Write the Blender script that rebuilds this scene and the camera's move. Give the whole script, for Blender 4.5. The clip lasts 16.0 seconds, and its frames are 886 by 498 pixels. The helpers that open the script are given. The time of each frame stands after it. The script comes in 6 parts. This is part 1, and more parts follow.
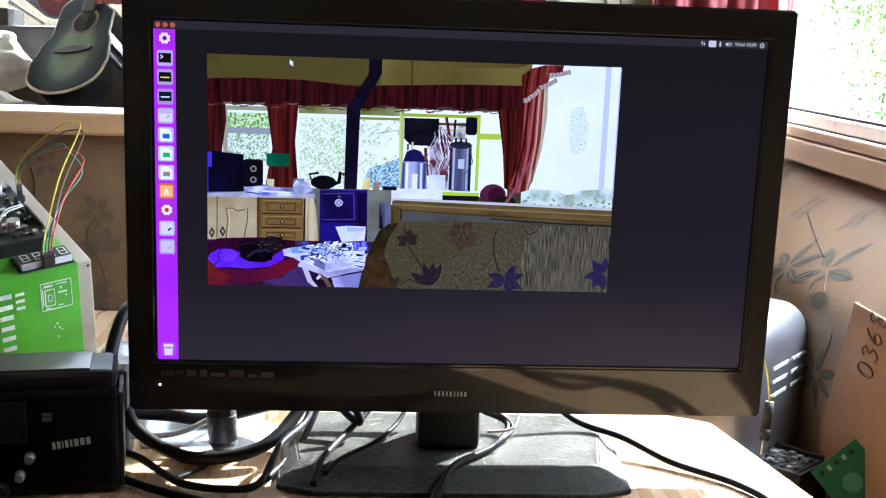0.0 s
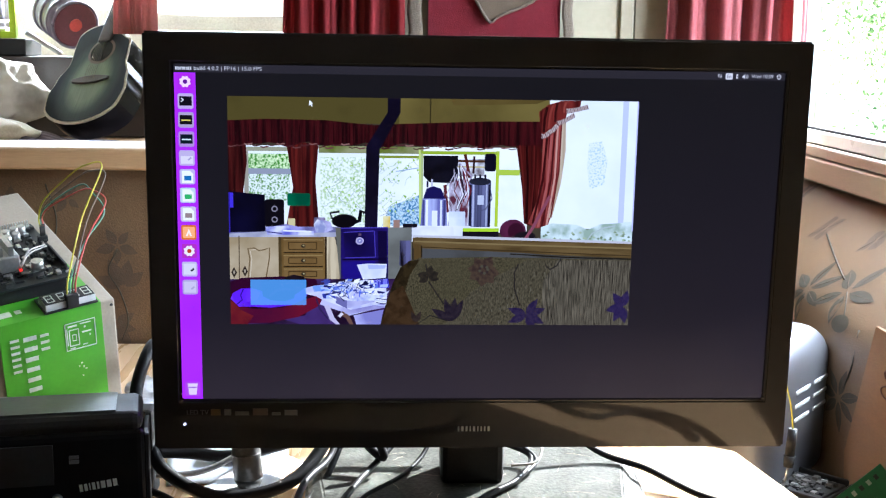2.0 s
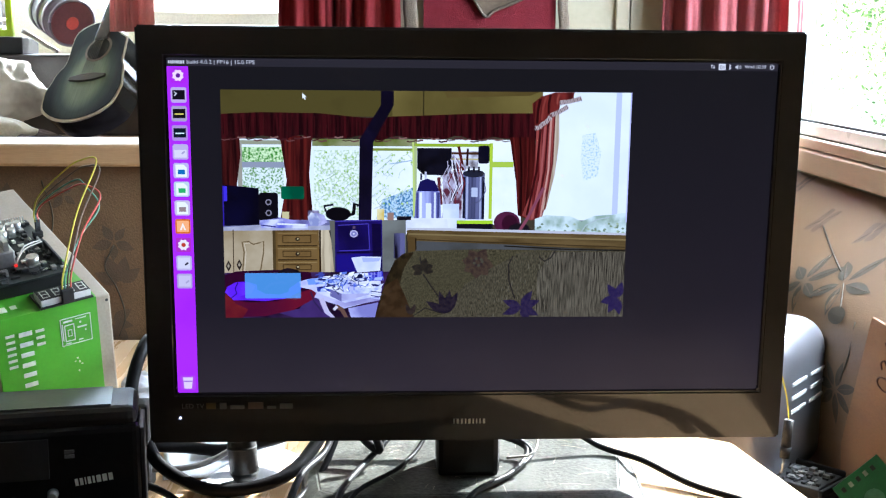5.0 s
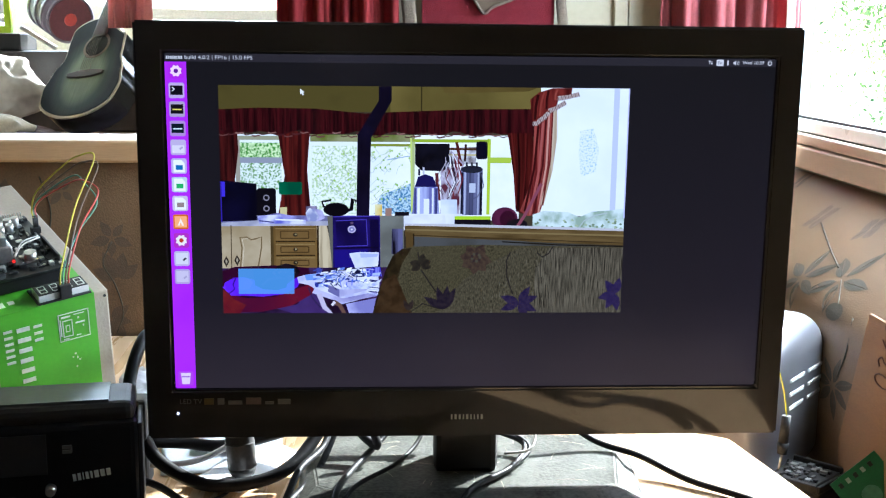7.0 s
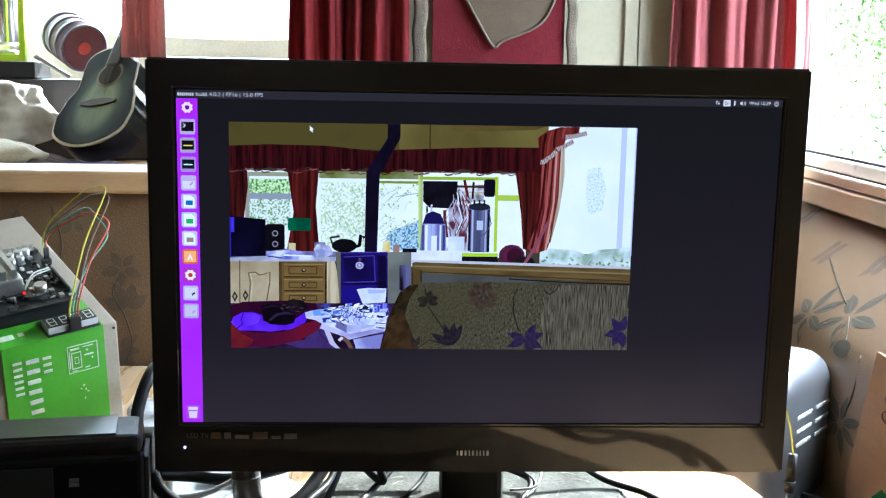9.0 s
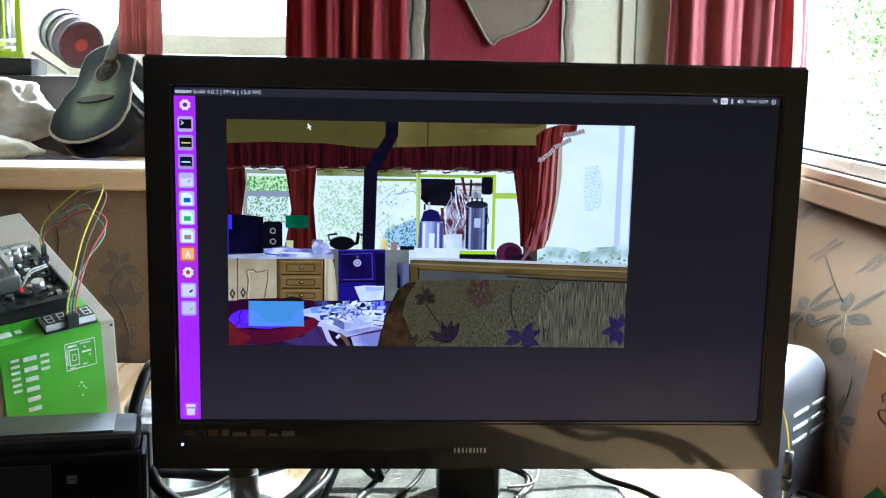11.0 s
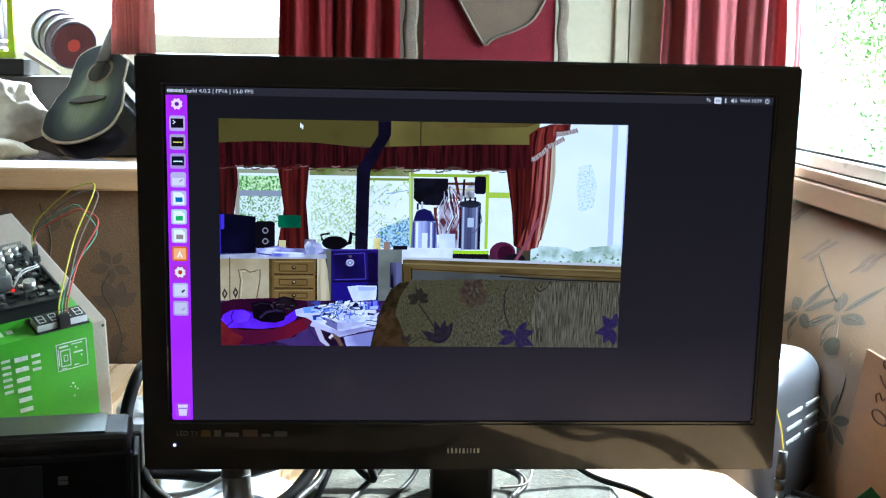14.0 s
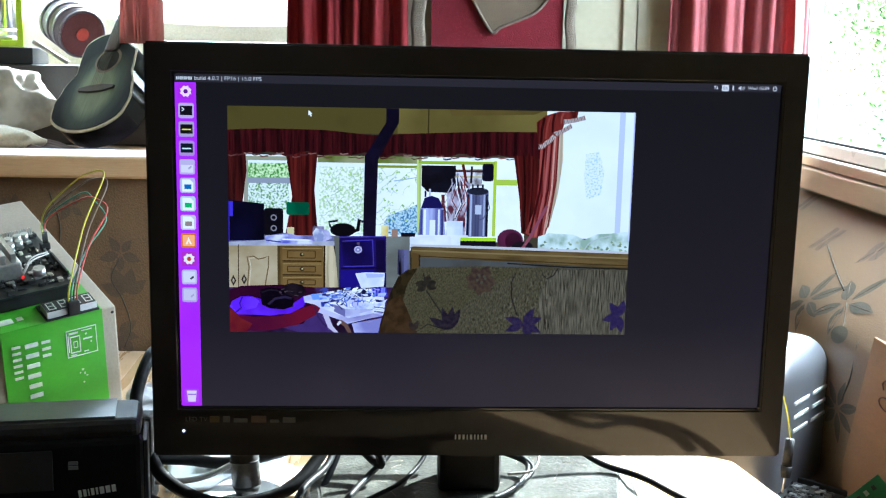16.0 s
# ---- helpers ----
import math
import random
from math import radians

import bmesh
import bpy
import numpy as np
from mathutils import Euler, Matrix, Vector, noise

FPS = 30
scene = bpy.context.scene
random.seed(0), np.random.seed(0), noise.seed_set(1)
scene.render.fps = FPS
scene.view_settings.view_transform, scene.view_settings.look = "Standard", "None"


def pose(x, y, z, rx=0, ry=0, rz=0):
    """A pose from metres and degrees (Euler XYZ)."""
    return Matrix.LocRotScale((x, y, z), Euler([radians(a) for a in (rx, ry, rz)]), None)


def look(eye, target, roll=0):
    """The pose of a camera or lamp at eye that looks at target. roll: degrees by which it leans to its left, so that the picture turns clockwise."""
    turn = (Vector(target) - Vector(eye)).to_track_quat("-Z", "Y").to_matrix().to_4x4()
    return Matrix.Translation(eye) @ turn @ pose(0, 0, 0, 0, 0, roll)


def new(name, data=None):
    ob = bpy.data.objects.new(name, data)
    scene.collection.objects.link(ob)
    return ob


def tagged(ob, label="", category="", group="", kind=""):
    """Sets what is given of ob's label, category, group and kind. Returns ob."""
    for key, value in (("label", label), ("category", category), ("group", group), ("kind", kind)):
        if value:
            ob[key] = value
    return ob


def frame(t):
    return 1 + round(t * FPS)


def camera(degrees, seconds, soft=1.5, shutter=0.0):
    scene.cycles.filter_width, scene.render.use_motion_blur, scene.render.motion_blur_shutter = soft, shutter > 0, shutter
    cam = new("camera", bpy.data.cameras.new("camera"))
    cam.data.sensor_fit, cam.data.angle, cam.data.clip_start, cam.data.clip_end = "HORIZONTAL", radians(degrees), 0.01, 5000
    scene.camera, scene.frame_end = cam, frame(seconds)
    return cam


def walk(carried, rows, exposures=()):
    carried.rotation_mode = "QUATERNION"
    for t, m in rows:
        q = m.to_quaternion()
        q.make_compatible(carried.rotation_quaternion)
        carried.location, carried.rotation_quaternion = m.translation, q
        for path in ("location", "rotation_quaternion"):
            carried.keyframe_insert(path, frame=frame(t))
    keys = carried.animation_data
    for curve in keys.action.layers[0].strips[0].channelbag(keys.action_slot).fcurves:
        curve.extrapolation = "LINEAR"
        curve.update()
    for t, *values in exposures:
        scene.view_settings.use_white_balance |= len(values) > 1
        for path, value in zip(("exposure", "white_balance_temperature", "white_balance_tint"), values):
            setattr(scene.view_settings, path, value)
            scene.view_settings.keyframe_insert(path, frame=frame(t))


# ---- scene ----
cam = camera(41.2, 16.0, soft=1.2)
PATH = [
    (0, (-0.069, -1.023, 1.164), (0.037, 0.942, 0.803), 1.9),
    (0.5, (-0.067, -1.02, 1.161), (0.04, 0.942, 0.788), 1.3),
    (1, (-0.064, -1.02, 1.172), (0.036, 0.941, 0.793), 0.8),
    (1.5, (-0.07, -1.023, 1.18), (0.019, 0.944, 0.827), 0.8),
    (2, (-0.074, -1.024, 1.184), (0.005, 0.946, 0.846), 0.8),
    (2.5, (-0.07, -1.024, 1.183), (0.005, 0.946, 0.851), 0.5),
    (3, (-0.069, -1.025, 1.181), (0.003, 0.945, 0.842), 0.5),
    (3.5, (-0.068, -1.026, 1.18), (0.005, 0.943, 0.839), 0.6),
    (4, (-0.07, -1.025, 1.181), (0.004, 0.944, 0.838), 0.5),
    (6.5, (-0.066, -1.026, 1.177), (0.016, 0.943, 0.837), 0.5),
    (7, (-0.068, -1.026, 1.178), (0.013, 0.942, 0.832), 0.5),
    (7.5, (-0.068, -1.024, 1.183), (0.011, 0.945, 0.842), 0.8),
    (8, (-0.067, -1.026, 1.186), (0.004, 0.946, 0.862), 0.9),
    (8.5, (-0.068, -1.029, 1.188), (-0.002, 0.946, 0.88), 0.9),
    (9, (-0.066, -1.03, 1.188), (-0.002, 0.946, 0.886), 0.9),
    (11.5, (-0.067, -1.031, 1.189), (0.004, 0.944, 0.881), 1.0),
    (12, (-0.066, -1.031, 1.189), (0.006, 0.944, 0.882), 1.0),
    (12.5, (-0.067, -1.032, 1.189), (0.007, 0.944, 0.884), 1.0),
    (13, (-0.066, -1.031, 1.187), (0.007, 0.944, 0.884), 0.9),
    (13.5, (-0.064, -1.032, 1.189), (0.01, 0.943, 0.885), 0.7),
    (14, (-0.066, -1.028, 1.187), (0.014, 0.947, 0.882), 1.0),
    (14.5, (-0.065, -1.03, 1.186), (0.017, 0.944, 0.877), 1.0),
    (15, (-0.066, -1.031, 1.185), (0.011, 0.942, 0.869), 1.0),
    (15.5, (-0.066, -1.031, 1.184), (0.003, 0.942, 0.864), 1.0),
    (16, (-0.066, -1.032, 1.185), (0.001, 0.941, 0.863), 1.0),
]
walk(cam, [(t, look(eye, target, roll)) for t, eye, target, roll in PATH], exposures=[(0, 2.95, 5500, 8), (2, 2.95, 5500, 8), (9, 2.91, 5360, 2), (16, 2.90, 5260, -2)])

# ---- world, sun, window light, exposure ----
SUN = Vector((0.69, 0.724, 0.0)).normalized()
ELEV = radians(31.5)
world = bpy.data.worlds.new("sky")
scene.world = world
world.use_nodes = True
wn = world.node_tree.nodes
sky = wn.new("ShaderNodeTexSky")
sky.sky_type = "NISHITA"
sky.sun_disc = False
sky.sun_elevation = ELEV
sky.sun_rotation = math.atan2(SUN.x, SUN.y)
wn["Background"].inputs[1].default_value = 0.1
world.node_tree.links.new(sky.outputs[0], wn["Background"].inputs[0])
sun_data = bpy.data.lights.new("sun", "SUN")
sun_data.energy, sun_data.angle, sun_data.color = 5.0, radians(0.6), (1.0, 0.93, 0.82)
sun = new("sun", sun_data)
sun.matrix_world = look((0, 0, 0), -(SUN * math.cos(ELEV) + Vector((0, 0, math.sin(ELEV)))))


def window_light(name, where, towards, w, h, power):
    """Sky light standing in a window's opening."""
    d = bpy.data.lights.new(name, "AREA")
    d.shape, d.size, d.size_y, d.energy, d.color = "RECTANGLE", w, h, power, (0.92, 0.96, 1.0)
    ob = new(name, d)
    ob.matrix_world = look(where, towards)


window_light("sky_light_side", (0.82, 0.42, 1.45), (0.56, 0.40, 0.98), 1.0, 0.35, 3.6)
window_light("sky_light_far", (-1.1, 2.62, 1.6), (-1.0, 1.4, 0.9), 1.6, 0.6, 7.0)

# ---- materials ----
GLOW = 0.137


def lin(c):
    """sRGB 0..255 to linear, with the panel's contrast."""
    c = tuple(255 * (x / 255) ** 1.26 for x in c)
    return tuple((x / 255 / 12.92) if x < 10.3 else ((x / 255 + 0.055) / 1.055) ** 2.4 for x in c) + (1.0,)


def nodes_of(name):
    m = bpy.data.materials.new(name)
    m.use_nodes = True
    return m, m.node_tree.nodes, m.node_tree.links, m.node_tree.nodes["Principled BSDF"]


def surface(name, base, rough=0.5, metal=0.0, dark=None, scale=20.0, fine=200.0, bump=0.15, amount=0.5, stretch=(1, 1, 1), coat=0.0, translucent=0.0, rvar=0.15, depth=0.002):
    """A surface with stains at one scale and grain at a finer one."""
    m, n, l, p = nodes_of(name)
    dark = dark or tuple(c * 0.6 for c in base)
    tc = n.new("ShaderNodeTexCoord")
    mp = n.new("ShaderNodeMapping")
    mp.inputs["Scale"].default_value = stretch
    l.new(tc.outputs["Object"], mp.inputs[0])
    a = n.new("ShaderNodeTexNoise")
    a.inputs["Scale"].default_value, a.inputs["Detail"].default_value = scale, 6
    b = n.new("ShaderNodeTexNoise")
    b.inputs["Scale"].default_value, b.inputs["Detail"].default_value = fine, 3
    l.new(mp.outputs[0], a.inputs[0])
    l.new(mp.outputs[0], b.inputs[0])
    mul = n.new("ShaderNodeMath")
    mul.operation = "MULTIPLY_ADD"
    mul.inputs[1].default_value, mul.inputs[2].default_value = 0.5, 0.0
    l.new(b.outputs[0], mul.inputs[0])
    add = n.new("ShaderNodeMath")
    add.operation = "MULTIPLY_ADD"
    add.inputs[1].default_value = 0.5
    l.new(a.outputs[0], add.inputs[0])
    l.new(mul.outputs[0], add.inputs[2])
    ramp = n.new("ShaderNodeValToRGB")
    lo, hi = 0.5 - 0.28 * amount, 0.5 + 0.28 * amount
    ramp.color_ramp.elements[0].position, ramp.color_ramp.elements[1].position = lo - 0.12, hi
    ramp.color_ramp.elements[0].color, ramp.color_ramp.elements[1].color = (*dark, 1), (*base, 1)
    l.new(add.outputs[0], ramp.inputs[0])
    l.new(ramp.outputs[0], p.inputs["Base Color"])
    mr = n.new("ShaderNodeMapRange")
    mr.inputs["To Min"].default_value, mr.inputs["To Max"].default_value = max(0.02, rough - rvar), min(1, rough + rvar)
    l.new(a.outputs[0], mr.inputs[0])
    l.new(mr.outputs[0], p.inputs["Roughness"])
    p.inputs["Metallic"].default_value = metal
    p.inputs["Coat Weight"].default_value = coat
    if bump:
        bp = n.new("ShaderNodeBump")
        bp.inputs["Strength"].default_value, bp.inputs["Distance"].default_value = bump, depth
        l.new(b.outputs[0], bp.inputs["Height"])
        l.new(bp.outputs[0], p.inputs["Normal"])
    if translucent:
        t = n.new("ShaderNodeBsdfTranslucent")
        mix = n.new("ShaderNodeMixShader")
        mix.inputs[0].default_value = translucent
        l.new(ramp.outputs[0], t.inputs[0])
        l.new(p.outputs[0], mix.inputs[1])
        l.new(t.outputs[0], mix.inputs[2])
        l.new(mix.outputs[0], n["Material Output"].inputs[0])
    return m


GLOWS = {}


def glow(c, c2=None, scale=60.0, lo=0.4, hi=0.6, stretch=(1, 1, 1), strength=1.0):
    """Lit picture elements of the screen, in sRGB; c2 mottles them."""
    key = (c, c2, scale, lo, hi, stretch, strength)
    if key in GLOWS:
        return GLOWS[key]
    m, n, l, p = nodes_of("screen_light")
    p.inputs["Base Color"].default_value = (0.005, 0.005, 0.006, 1)
    p.inputs["Roughness"].default_value = 0.3
    p.inputs["Specular IOR Level"].default_value = 0.08
    p.inputs["Emission Strength"].default_value = GLOW * strength
    p.inputs["Emission Color"].default_value = lin(c)
    if c2:
        tc = n.new("ShaderNodeTexCoord")
        mp = n.new("ShaderNodeMapping")
        mp.inputs["Scale"].default_value = stretch
        a = n.new("ShaderNodeTexNoise")
        a.inputs["Scale"].default_value, a.inputs["Detail"].default_value = scale, 5
        ramp = n.new("ShaderNodeValToRGB")
        ramp.color_ramp.elements[0].position, ramp.color_ramp.elements[1].position = lo, hi
        ramp.color_ramp.elements[0].color, ramp.color_ramp.elements[1].color = lin(c), lin(c2)
        l.new(tc.outputs["Object"], mp.inputs[0])
        l.new(mp.outputs[0], a.inputs[0])
        l.new(a.outputs[0], ramp.inputs[0])
        l.new(ramp.outputs[0], p.inputs["Emission Color"])
    GLOWS[key] = m
    return m


def panel_mat():
    """The dark desktop: backlight bleed, a little stronger below with the room's painted-in reflection."""
    m, n, l, p = nodes_of("dark_desktop_light")
    p.inputs["Base Color"].default_value = (0.005, 0.005, 0.006, 1)
    p.inputs["Roughness"].default_value = 0.3
    p.inputs["Specular IOR Level"].default_value = 0.08
    p.inputs["Emission Strength"].default_value = GLOW
    tc = n.new("ShaderNodeTexCoord")
    sx = n.new("ShaderNodeSeparateXYZ")
    nz = n.new("ShaderNodeTexNoise")
    nz.inputs["Scale"].default_value = 5
    mr = n.new("ShaderNodeMapRange")
    mr.inputs["From Min"].default_value, mr.inputs["From Max"].default_value = 0.10, 0.40
    ad = n.new("ShaderNodeMath")
    ad.operation = "MULTIPLY_ADD"
    ad.inputs[1].default_value, ad.inputs[2].default_value = 0.3, -0.15
    ad2 = n.new("ShaderNodeMath")
    ramp = n.new("ShaderNodeValToRGB")
    e = ramp.color_ramp.elements
    e[0].position, e[0].color = 0.0, lin((66, 58, 66))
    e[1].position, e[1].color = 1.0, lin((38, 36, 41))
    k = e.new(0.3)
    k.color = lin((47, 42, 52))
    l.new(tc.outputs["Object"], sx.inputs[0])
    l.new(tc.outputs["Object"], nz.inputs[0])
    l.new(sx.outputs[2], mr.inputs[0])
    l.new(nz.outputs[0], ad.inputs[0])
    l.new(mr.outputs[0], ad2.inputs[0])
    l.new(ad.outputs[0], ad2.inputs[1])
    l.new(ad2.outputs[0], ramp.inputs[0])
    l.new(ramp.outputs[0], p.inputs["Emission Color"])
    return m


def glass_mat():
    m, n, l, p = nodes_of("window_glass")
    p.inputs["Base Color"].default_value = (1, 1, 1, 1)
    p.inputs["Roughness"].default_value = 0.02
    p.inputs["Transmission Weight"].default_value = 1.0
    p.inputs["IOR"].default_value = 1.02
    return m


M = dict(
    wood=surface("pale_varnished_wood", (0.52, 0.33, 0.17), 0.35, dark=(0.4, 0.24, 0.11), scale=6, fine=60, stretch=(1, 12, 12), bump=0.05),
    # lighter copy of the wood: the sill's brightness is put into the colour
    sill=surface("brightened_sill_wood", (0.74, 0.58, 0.46), 0.4, dark=(0.64, 0.49, 0.38), scale=6, fine=60, stretch=(12, 1, 12), bump=0.05),
    table=surface("tan_table_laminate", (0.55, 0.37, 0.21), 0.28, dark=(0.45, 0.29, 0.15), scale=5, fine=70, stretch=(14, 1, 6), bump=0.04),
    wall=surface("cream_wall_panel", (0.29, 0.255, 0.175), 0.6, dark=(0.24, 0.21, 0.14), scale=5, fine=90, bump=0.05),
    # for unseen walls: dark so that less light bounces onto the television
    panel=surface("unseen_dark_wall", (0.08, 0.055, 0.04), 0.5, dark=(0.05, 0.032, 0.02), scale=4, fine=50, stretch=(6, 6, 1), bump=0.06),
    ceiling=surface("ceiling_paint", (0.7, 0.66, 0.55), 0.7, scale=4, fine=80, bump=0.05),
    carpet=surface("carpet", (0.10, 0.07, 0.055), 0.95, scale=12, fine=400, bump=0.5),
    upvc=surface("white_window_plastic", (0.86, 0.86, 0.84), 0.3, dark=(0.78, 0.78, 0.76), scale=8, fine=60, bump=0.03),
    gasket=surface("black_rubber", (0.02, 0.02, 0.02), 0.7, scale=20),
    glass=glass_mat(),
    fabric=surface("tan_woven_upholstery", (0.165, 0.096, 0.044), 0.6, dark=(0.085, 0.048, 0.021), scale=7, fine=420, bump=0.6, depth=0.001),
    # floral cloth made near white: the far sofa's glare is in the colour
    fabric_far=surface("glare_paled_upholstery", (0.74, 0.68, 0.55), 0.9, dark=(0.5, 0.43, 0.32), scale=7, fine=200, bump=0.4),
    petal=surface("woven_dark_leaf", (0.036, 0.034, 0.022), 0.7, dark=(0.05, 0.036, 0.02), scale=60, fine=500, bump=0.5, depth=0.001),
    petal2=surface("woven_rust_leaf", (0.08, 0.056, 0.036), 0.7, dark=(0.11, 0.065, 0.036), scale=60, fine=500, bump=0.5, depth=0.001),
    # leaf lightened along with the glare-paled cloth
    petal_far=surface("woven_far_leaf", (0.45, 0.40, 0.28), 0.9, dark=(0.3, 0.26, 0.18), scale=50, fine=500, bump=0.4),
    # lit copy of the red cloth: sunlight through it is put into the colour
    rose=surface("sun_brightened_red_cloth", (0.33, 0.08, 0.085), 0.85, dark=(0.22, 0.045, 0.05), scale=14, fine=420, bump=0.5, translucent=0.5, stretch=(1, 1, 0.3)),
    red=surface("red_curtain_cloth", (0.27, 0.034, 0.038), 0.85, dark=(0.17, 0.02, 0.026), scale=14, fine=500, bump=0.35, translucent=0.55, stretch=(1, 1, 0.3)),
    # red cloth lightened: the far curtain's backlight is in this colour
    pink=surface("pale_pink_curtain_cloth", (0.60, 0.33, 0.30), 0.85, dark=(0.46, 0.20, 0.185), scale=14, fine=400, bump=0.3, translucent=0.55, stretch=(1, 1, 0.3)),
    black=surface("deep_black_plastic", (0.012, 0.0115, 0.0115), 0.12, dark=(0.009, 0.009, 0.009), scale=9, fine=120, bump=0.0, rvar=0.05),
    lining=surface("cream_curtain_lining", (0.75, 0.68, 0.58), 0.85, scale=14, fine=500, bump=0.3, translucent=0.4),
    banner=surface("red_banner_cloth", (0.11, 0.01, 0.016), 0.9, dark=(0.075, 0.007, 0.011), scale=25, fine=600, bump=0.4),
    braid=surface("grey_brown_braid", (0.15, 0.12, 0.09), 0.9, dark=(0.08, 0.062, 0.05), scale=90, fine=600, bump=0.7),
    taupe=surface("taupe_banner_cloth", (0.10, 0.072, 0.05), 0.9, dark=(0.07, 0.05, 0.035), scale=30, fine=600, bump=0.4),
    gloss=surface("gloss_black_plastic", (0.03, 0.029, 0.028), 0.06, dark=(0.026, 0.025, 0.025), scale=9, fine=120, bump=0.0, rvar=0.04),
    matt=surface("matt_black_plastic", (0.022, 0.021, 0.02), 0.45, scale=30, fine=500, bump=0.15, depth=0.0006),
    dusty=surface("dusty_black_plastic", (0.07, 0.07, 0.06), 0.5, dark=(0.005, 0.005, 0.005), scale=26, fine=260, bump=0.6, amount=0.3, rvar=0.2, depth=0.0008),
    cable=surface("black_cable_rubber", (0.011, 0.0105, 0.011), 0.5, scale=40, fine=300, bump=0.06),
    cable_grey=surface("grey_cable", (0.2, 0.19, 0.18), 0.4, scale=40, fine=300, bump=0.06),
    grey=surface("grey_plastic", (0.07, 0.07, 0.068), 0.4, scale=30, fine=300, bump=0.08),
    green=surface("green_printed_card", (0.105, 0.42, 0.02), 0.4, dark=(0.085, 0.36, 0.016), scale=8, fine=200, bump=0.04),
    card=surface("grey_brown_card", (0.40, 0.34, 0.27), 0.8, dark=(0.32, 0.27, 0.21), scale=12, fine=300, bump=0.15),
    cardboard=surface("brown_cardboard", (0.27, 0.15, 0.075), 0.85, dark=(0.19, 0.105, 0.055), scale=8, fine=160, bump=0.2, stretch=(1, 1, 5)),
    ink=surface("white_print", (0.75, 0.78, 0.72), 0.5, scale=80, bump=0.0),
    blackink=surface("dark_marker_ink", (0.10, 0.035, 0.02), 0.6, scale=80, bump=0.0),
    silver=surface("brushed_silver_metal", (0.44, 0.45, 0.49), 0.32, metal=0.85, dark=(0.38, 0.39, 0.43), scale=5, fine=600, bump=0.02, rvar=0.06),
    steel=surface("stainless_steel", (0.55, 0.56, 0.58), 0.22, metal=1.0, scale=10, fine=200, bump=0.03),
    pcb=surface("dark_circuit_board", (0.02, 0.025, 0.024), 0.4, dark=(0.008, 0.01, 0.01), scale=60, fine=500, bump=0.2, depth=0.0006),
    pcb_green=surface("green_circuit_board", (0.02, 0.16, 0.06), 0.4, dark=(0.012, 0.10, 0.04), scale=60, fine=500, bump=0.2, depth=0.0006),
    chip=surface("chip_black", (0.015, 0.015, 0.016), 0.5, scale=90),
    tin=surface("tinned_metal", (0.6, 0.6, 0.58), 0.35, metal=0.9, scale=60, fine=300),
    white=surface("white_plastic", (0.72, 0.72, 0.70), 0.45, scale=40, fine=200, bump=0.03),
    paper=surface("printed_white_paper", (0.78, 0.79, 0.82), 0.7, dark=(0.62, 0.66, 0.74), scale=18, fine=160, bump=0.06),
    lime=surface("lime_painted_metal", (0.46, 0.66, 0.02), 0.35, dark=(0.38, 0.56, 0.015), scale=30, bump=0.03),
    keg=surface("purple_grey_barrel", (0.19, 0.165, 0.205), 0.5, dark=(0.14, 0.11, 0.15), scale=20, fine=150, bump=0.1),
    keg_face=surface("maroon_barrel_face", (0.16, 0.045, 0.06), 0.45, dark=(0.10, 0.03, 0.04), scale=20, fine=150, bump=0.1),
    redspot=surface("red_label", (0.62, 0.08, 0.06), 0.5, scale=60, bump=0.0),
    ivory=surface("ivory_binding", (0.72, 0.68, 0.56), 0.4, scale=60, bump=0.0),
    ebony=surface("dark_ebony_wood", (0.05, 0.04, 0.035), 0.4, scale=30, fine=200),
    navy=surface("dark_guitar_side", (0.012, 0.014, 0.018), 0.2, scale=30),
    blanket=surface("mauve_grey_blanket", (0.17, 0.13, 0.14), 0.95, dark=(0.10, 0.075, 0.085), scale=22, fine=300, bump=0.6),
    fur=surface("white_and_brown_fur", (0.8, 0.8, 0.78), 0.95, dark=(0.10, 0.075, 0.065), scale=8, fine=14, bump=0.5, amount=0.3, depth=0.006),
    leaf=surface("tree_leaf", (0.22, 0.32, 0.12), 0.6, dark=(0.14, 0.23, 0.08), scale=3, fine=40, bump=0.0, translucent=0.5),
    bark=surface("bark", (0.16, 0.12, 0.09), 0.9, scale=8, fine=60, bump=0.5),
    grass=surface("grass", (0.12, 0.19, 0.05), 0.9, dark=(0.08, 0.13, 0.035), scale=1.5, fine=30, bump=0.5),
    wire_r=surface("red_wire", (0.62, 0.09, 0.07), 0.4, scale=60, bump=0.0),
    wire_y=surface("yellow_wire", (0.68, 0.60, 0.05), 0.4, scale=60, bump=0.0),
    wire_g=surface("green_wire", (0.10, 0.28, 0.20), 0.4, scale=60, bump=0.0),
    wire_b=surface("brown_wire", (0.16, 0.11, 0.08), 0.4, scale=60, bump=0.0),
    wire_w=surface("pale_wire", (0.5, 0.46, 0.42), 0.4, scale=60, bump=0.0),
    solar=surface("solar_panel_grey", (0.085, 0.085, 0.085), 0.35, dark=(0.06, 0.06, 0.06), scale=14, fine=200, bump=0.03),
    bag=surface("clear_plastic_film", (0.7, 0.7, 0.74), 0.2, scale=30, fine=120, bump=0.2, translucent=0.4),
)


